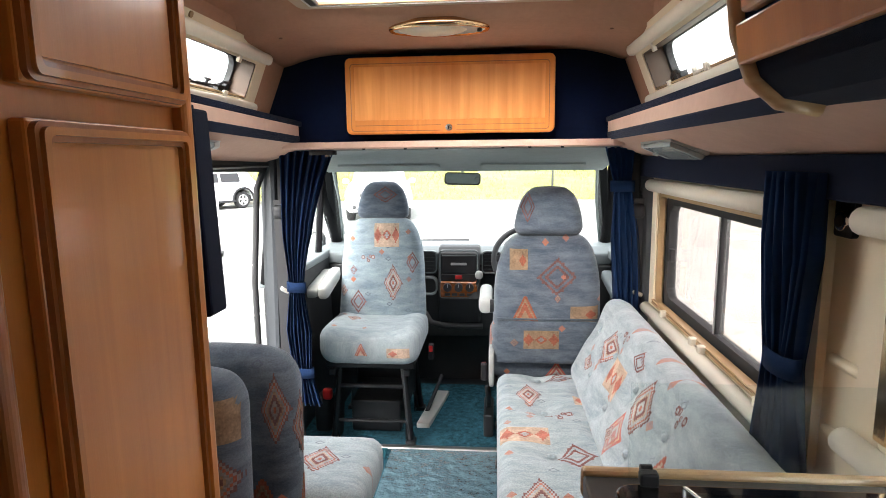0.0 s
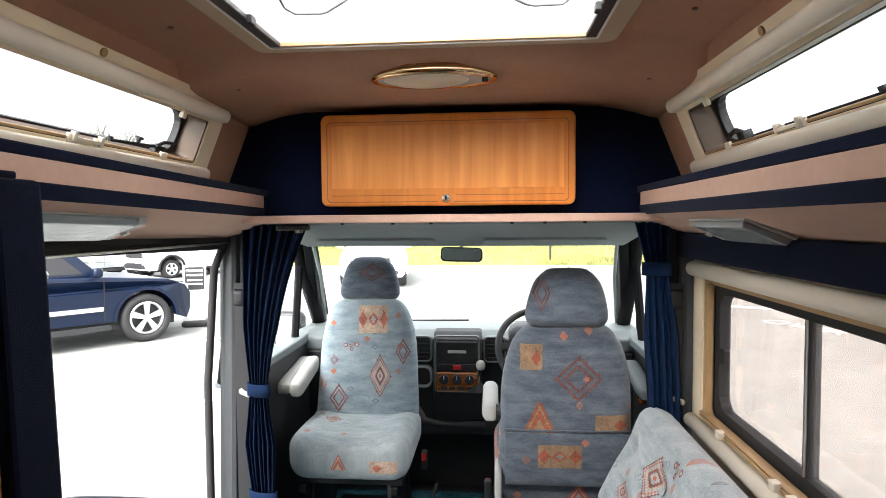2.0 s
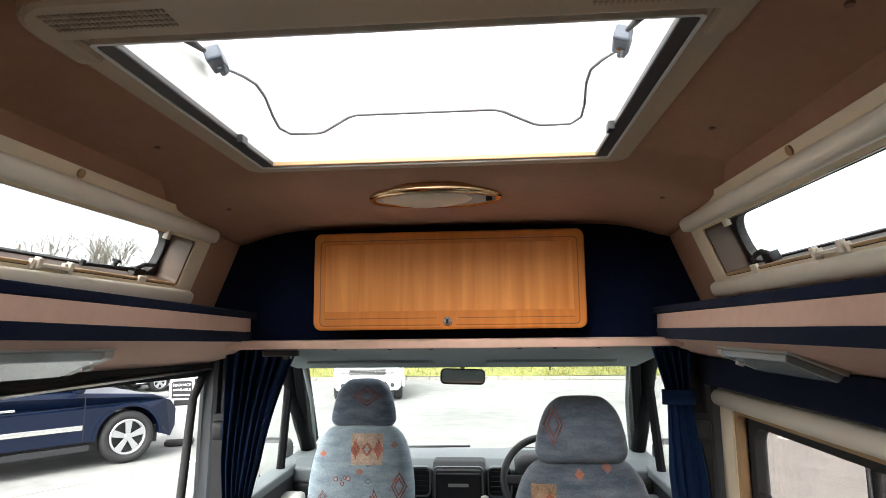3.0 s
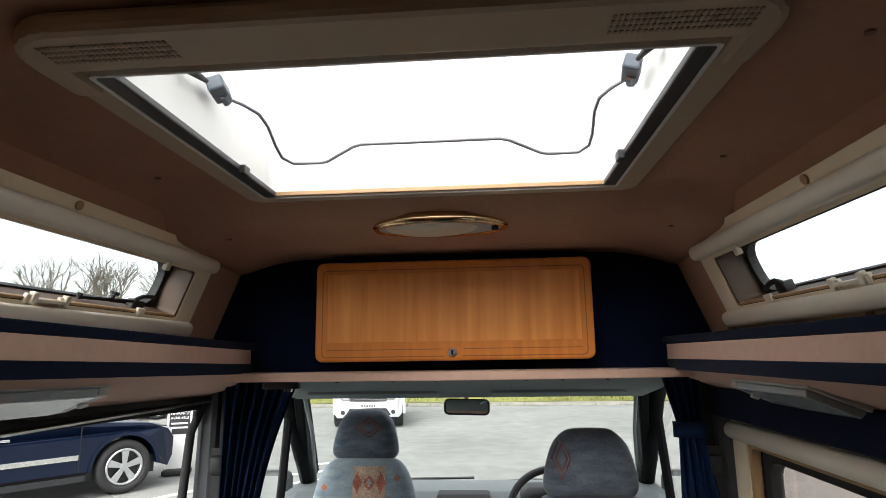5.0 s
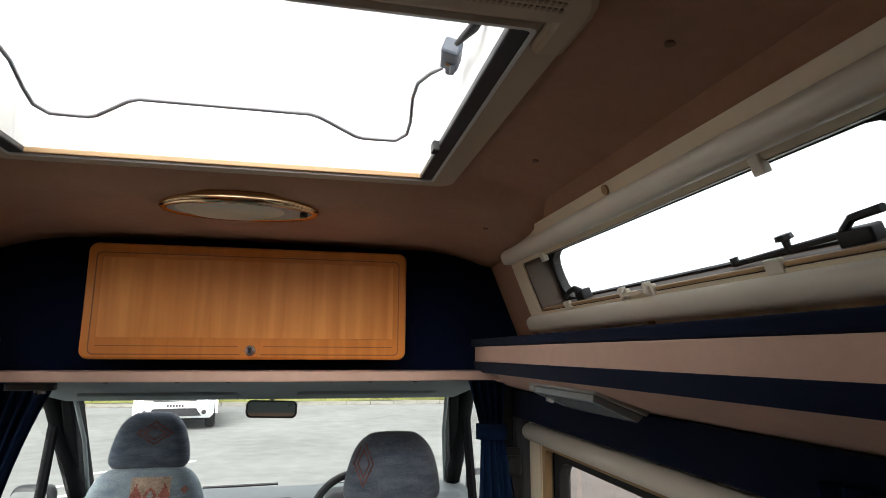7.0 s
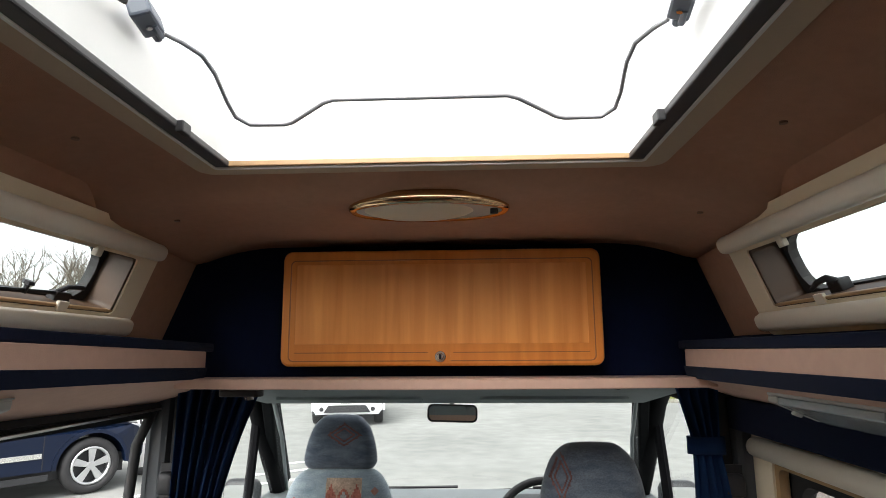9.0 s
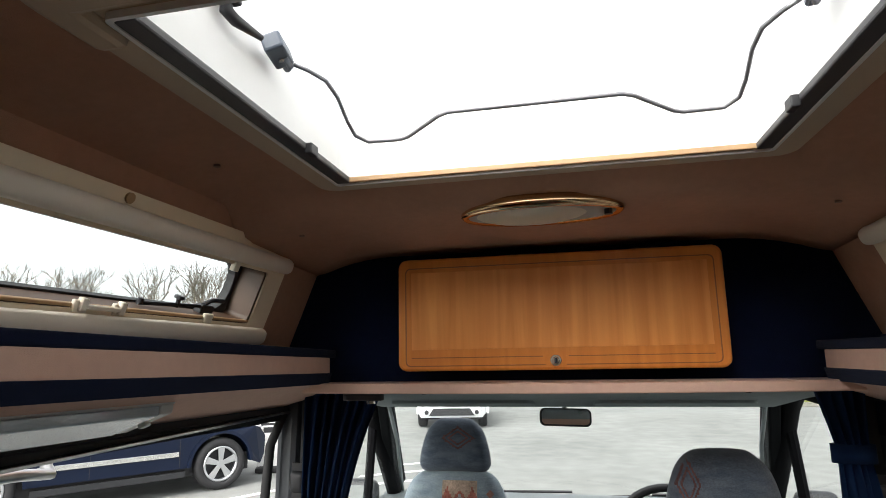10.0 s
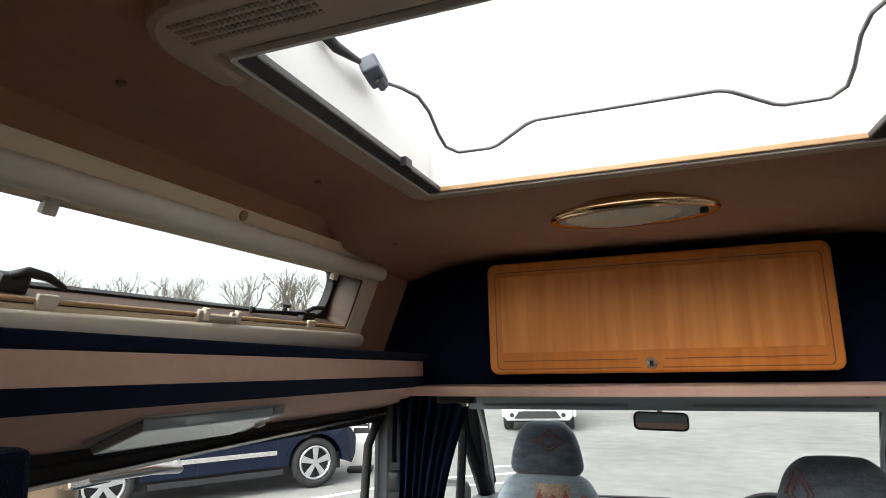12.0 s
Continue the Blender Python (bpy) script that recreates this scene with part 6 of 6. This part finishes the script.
    part("lower_intake", prism([(-0.62, 0.36), (0.62, 0.36), (0.5, 0.55), (-0.5, 0.55)], "y", f - 0.05, f + 0.008, 0.006), BLACK, c)
    pl = part("number_plate", box(-0.26, 0.26, f + 0.012, f + 0.022, 0.56, 0.67, 0.003), WHITE, c, "white number plate")
    for q in range(6):
        part("plate_mark", box(-0.2 + q * 0.068, -0.155 + q * 0.068, f + 0.0225, f + 0.024, 0.585, 0.645), BLACK, pl)
    part("floor_pan", box(-W / 2 + 0.15, W / 2 - 0.15, b + 0.3, f - 0.3, 0.24, 0.5), RUBBER, c)
    return c


def bmesh_tyre(r):
    bm = bmesh.new()
    prof = [(-0.11, r * 0.68), (-0.125, r * 0.85), (-0.1, r * 0.98), (-0.05, r), (0.05, r), (0.1, r * 0.98), (0.125, r * 0.85), (0.11, r * 0.68)]
    k = 32
    rows = [[bm.verts.new((x, q * math.cos(2 * math.pi * i / k), q * math.sin(2 * math.pi * i / k))) for i in range(k)] for x, q in prof]
    for a, b in zip(rows, rows[1:] + rows[:1]):
        for i in range(k):
            bm.faces.new((a[i], a[(i + 1) % k], b[(i + 1) % k], b[i]))
    return bm


def bmesh_ring(ro, ri, sx):
    a = [(ro * math.cos(2 * math.pi * i / 28), ro * math.sin(2 * math.pi * i / 28)) for i in range(28)]
    b = [(ri * math.cos(2 * math.pi * i / 28), ri * math.sin(2 * math.pi * i / 28)) for i in range(28)]
    return ring(a, b, "x", min(sx * 0.115, -sx * 0.05), max(sx * 0.115, -sx * 0.05))


def on_ground(x, y):
    return (x, y, GZ)


car("parked_suv", "dark blue parked SUV with five-spoke alloy wheels", CAR_BLUE, on_ground(-7.02, 8.85), -38, "suv", "parked cars")
car("parked_suv", "white parked SUV facing the camper van", CAR_WHITE, on_ground(-3.6, 19.2), 189, "suv", "parked cars")
car("parked_car", "white parked car at the grass bank", CAR_WHITE, on_ground(9.6, 22.0), 150, "car", "parked cars")
car("parked_car", "white parked car beside the lane with its rear turned", CAR_WHITE, on_ground(8.3, 9.6), -60, "suv", "parked cars")
car("parked_car", "white parked car behind the blue SUV", CAR_WHITE, on_ground(-11.0, 21.5), 150, "car", "parked cars")
car("parked_suv", "silver parked SUV behind the blue SUV", CAR_SILVER, on_ground(-14.2, 20.0), 150, "suv", "parked cars")
car("parked_suv", "silver parked SUV at the end of the row", CAR_SILVER, on_ground(-17.4, 18.8), 150, "suv", "parked cars")


def letters(text, size, at, rot, material, parent, name="lettering", depth=0.002):
    """Raised lettering in the built-in font, turned into a mesh part."""
    cu = bpy.data.curves.new(name, "FONT")
    cu.body = text
    cu.size = size
    cu.align_x, cu.align_y = "CENTER", "CENTER"
    cu.extrude = depth
    tmp = bpy.data.objects.new("tmp", cu)
    me = bpy.data.meshes.new_from_object(tmp)
    bpy.data.objects.remove(tmp)
    me.materials.clear()
    me.materials.append(material)
    ob = new(name, me)
    ob.matrix_basis = pose(*at, *rot)
    if parent:
        ob.parent = parent
    return ob


ban = thing("advertising_board", "white upright board with a black finance notice", "sign", on_ground(-5.3, 10.85), turn=22)
part("board", prism([(-0.2, 0.1), (0.16, 0.1), (0.2, 1.12), (-0.2, 1.12)], "y", -0.012, 0.012, 0.003), WHITE, ban)
part("notice", prism(rounded(0.33, 0.42, 0.04, 4, 0.0, 0.88), "y", -0.017, -0.013), BLACK, ban, "black notice panel")
letters("FINANCE", 0.072, (0.0, -0.0195, 1.02), (90, 0, 0), WHITE, ban)
letters("AVAILABLE", 0.06, (0.0, -0.0195, 0.94), (90, 0, 0), WHITE, ban)
for z in (0.85, 0.78):
    part("small_print", box(-0.13, 0.13, -0.019, -0.016, z - 0.014, z + 0.014), WHITE, ban)
part("foot", moved(cushion(0.46, 0.34, 0.1, 0.04, None, 5), pose(0, 0, 0.055)), RUBBER, ban, "dark weighted foot", True)

ow = letters("OVER", 0.6, (5.55, 11.2, GZ + 0.006), (0, 0, -62), LINE, None, "road_lettering", 0.002)
tagged(ow, "worn white road lettering on the asphalt", "road marking", "", "structure")


# bare winter trees on the skyline
def tree(at, height, seed, label):
    rnd = random.Random(seed)
    t = thing("tree", label, "tree", at, "bare trees on the skyline")
    bm, tw = bmesh.new(), bmesh.new()

    def grow(p, d, length, r, depth):
        q = p + d * length
        mid = (p + q) / 2 + Vector((rnd.uniform(-1, 1), rnd.uniform(-1, 1), 0)) * length * 0.06
        tube([p, mid, q], r, 5 if depth > 2 else 3, bm=bm if depth > 2 else tw, radii=[r, r * 0.85, r * 0.65])
        if depth == 0:
            return
        for _ in range(3 if depth > 1 else 4):
            v = (d + Vector((rnd.uniform(-1, 1), rnd.uniform(-1, 1), rnd.uniform(-0.25, 0.7))) * 0.75).normalized()
            grow(p + (q - p) * rnd.uniform(0.6, 1.0), v, length * rnd.uniform(0.6, 0.8), r * 0.55, depth - 1)
    grow(Vector((0, 0, 0)), Vector((0, 0, 1)), height * 0.26, height * 0.016, 5)
    part("trunk", bm, BARK, t)
    part("crown", tw, BARK, t, "fine bare twigs")
    return t


base_trees = [tree((-36, 46, GZ), 16.5, 1, "bare winter tree with fine twigs"), tree((-31, 49, GZ), 17.0, 2, "bare winter tree with a broad crown"), tree((-42, 44, GZ), 15.0, 5, "smaller bare winter tree")]
for i, (x, y, k) in enumerate(((-47, 42, 0), (-52, 40, 1), (-26, 52, 0), (-57, 38, 2), (-34, 52, 1), (-62, 36, 0), (-40, 49, 2), (-45, 46, 1), (-29, 55, 2))):
    copy_thing(base_trees[k], pose(x, y, GZ, 0, 0, 70 * i))
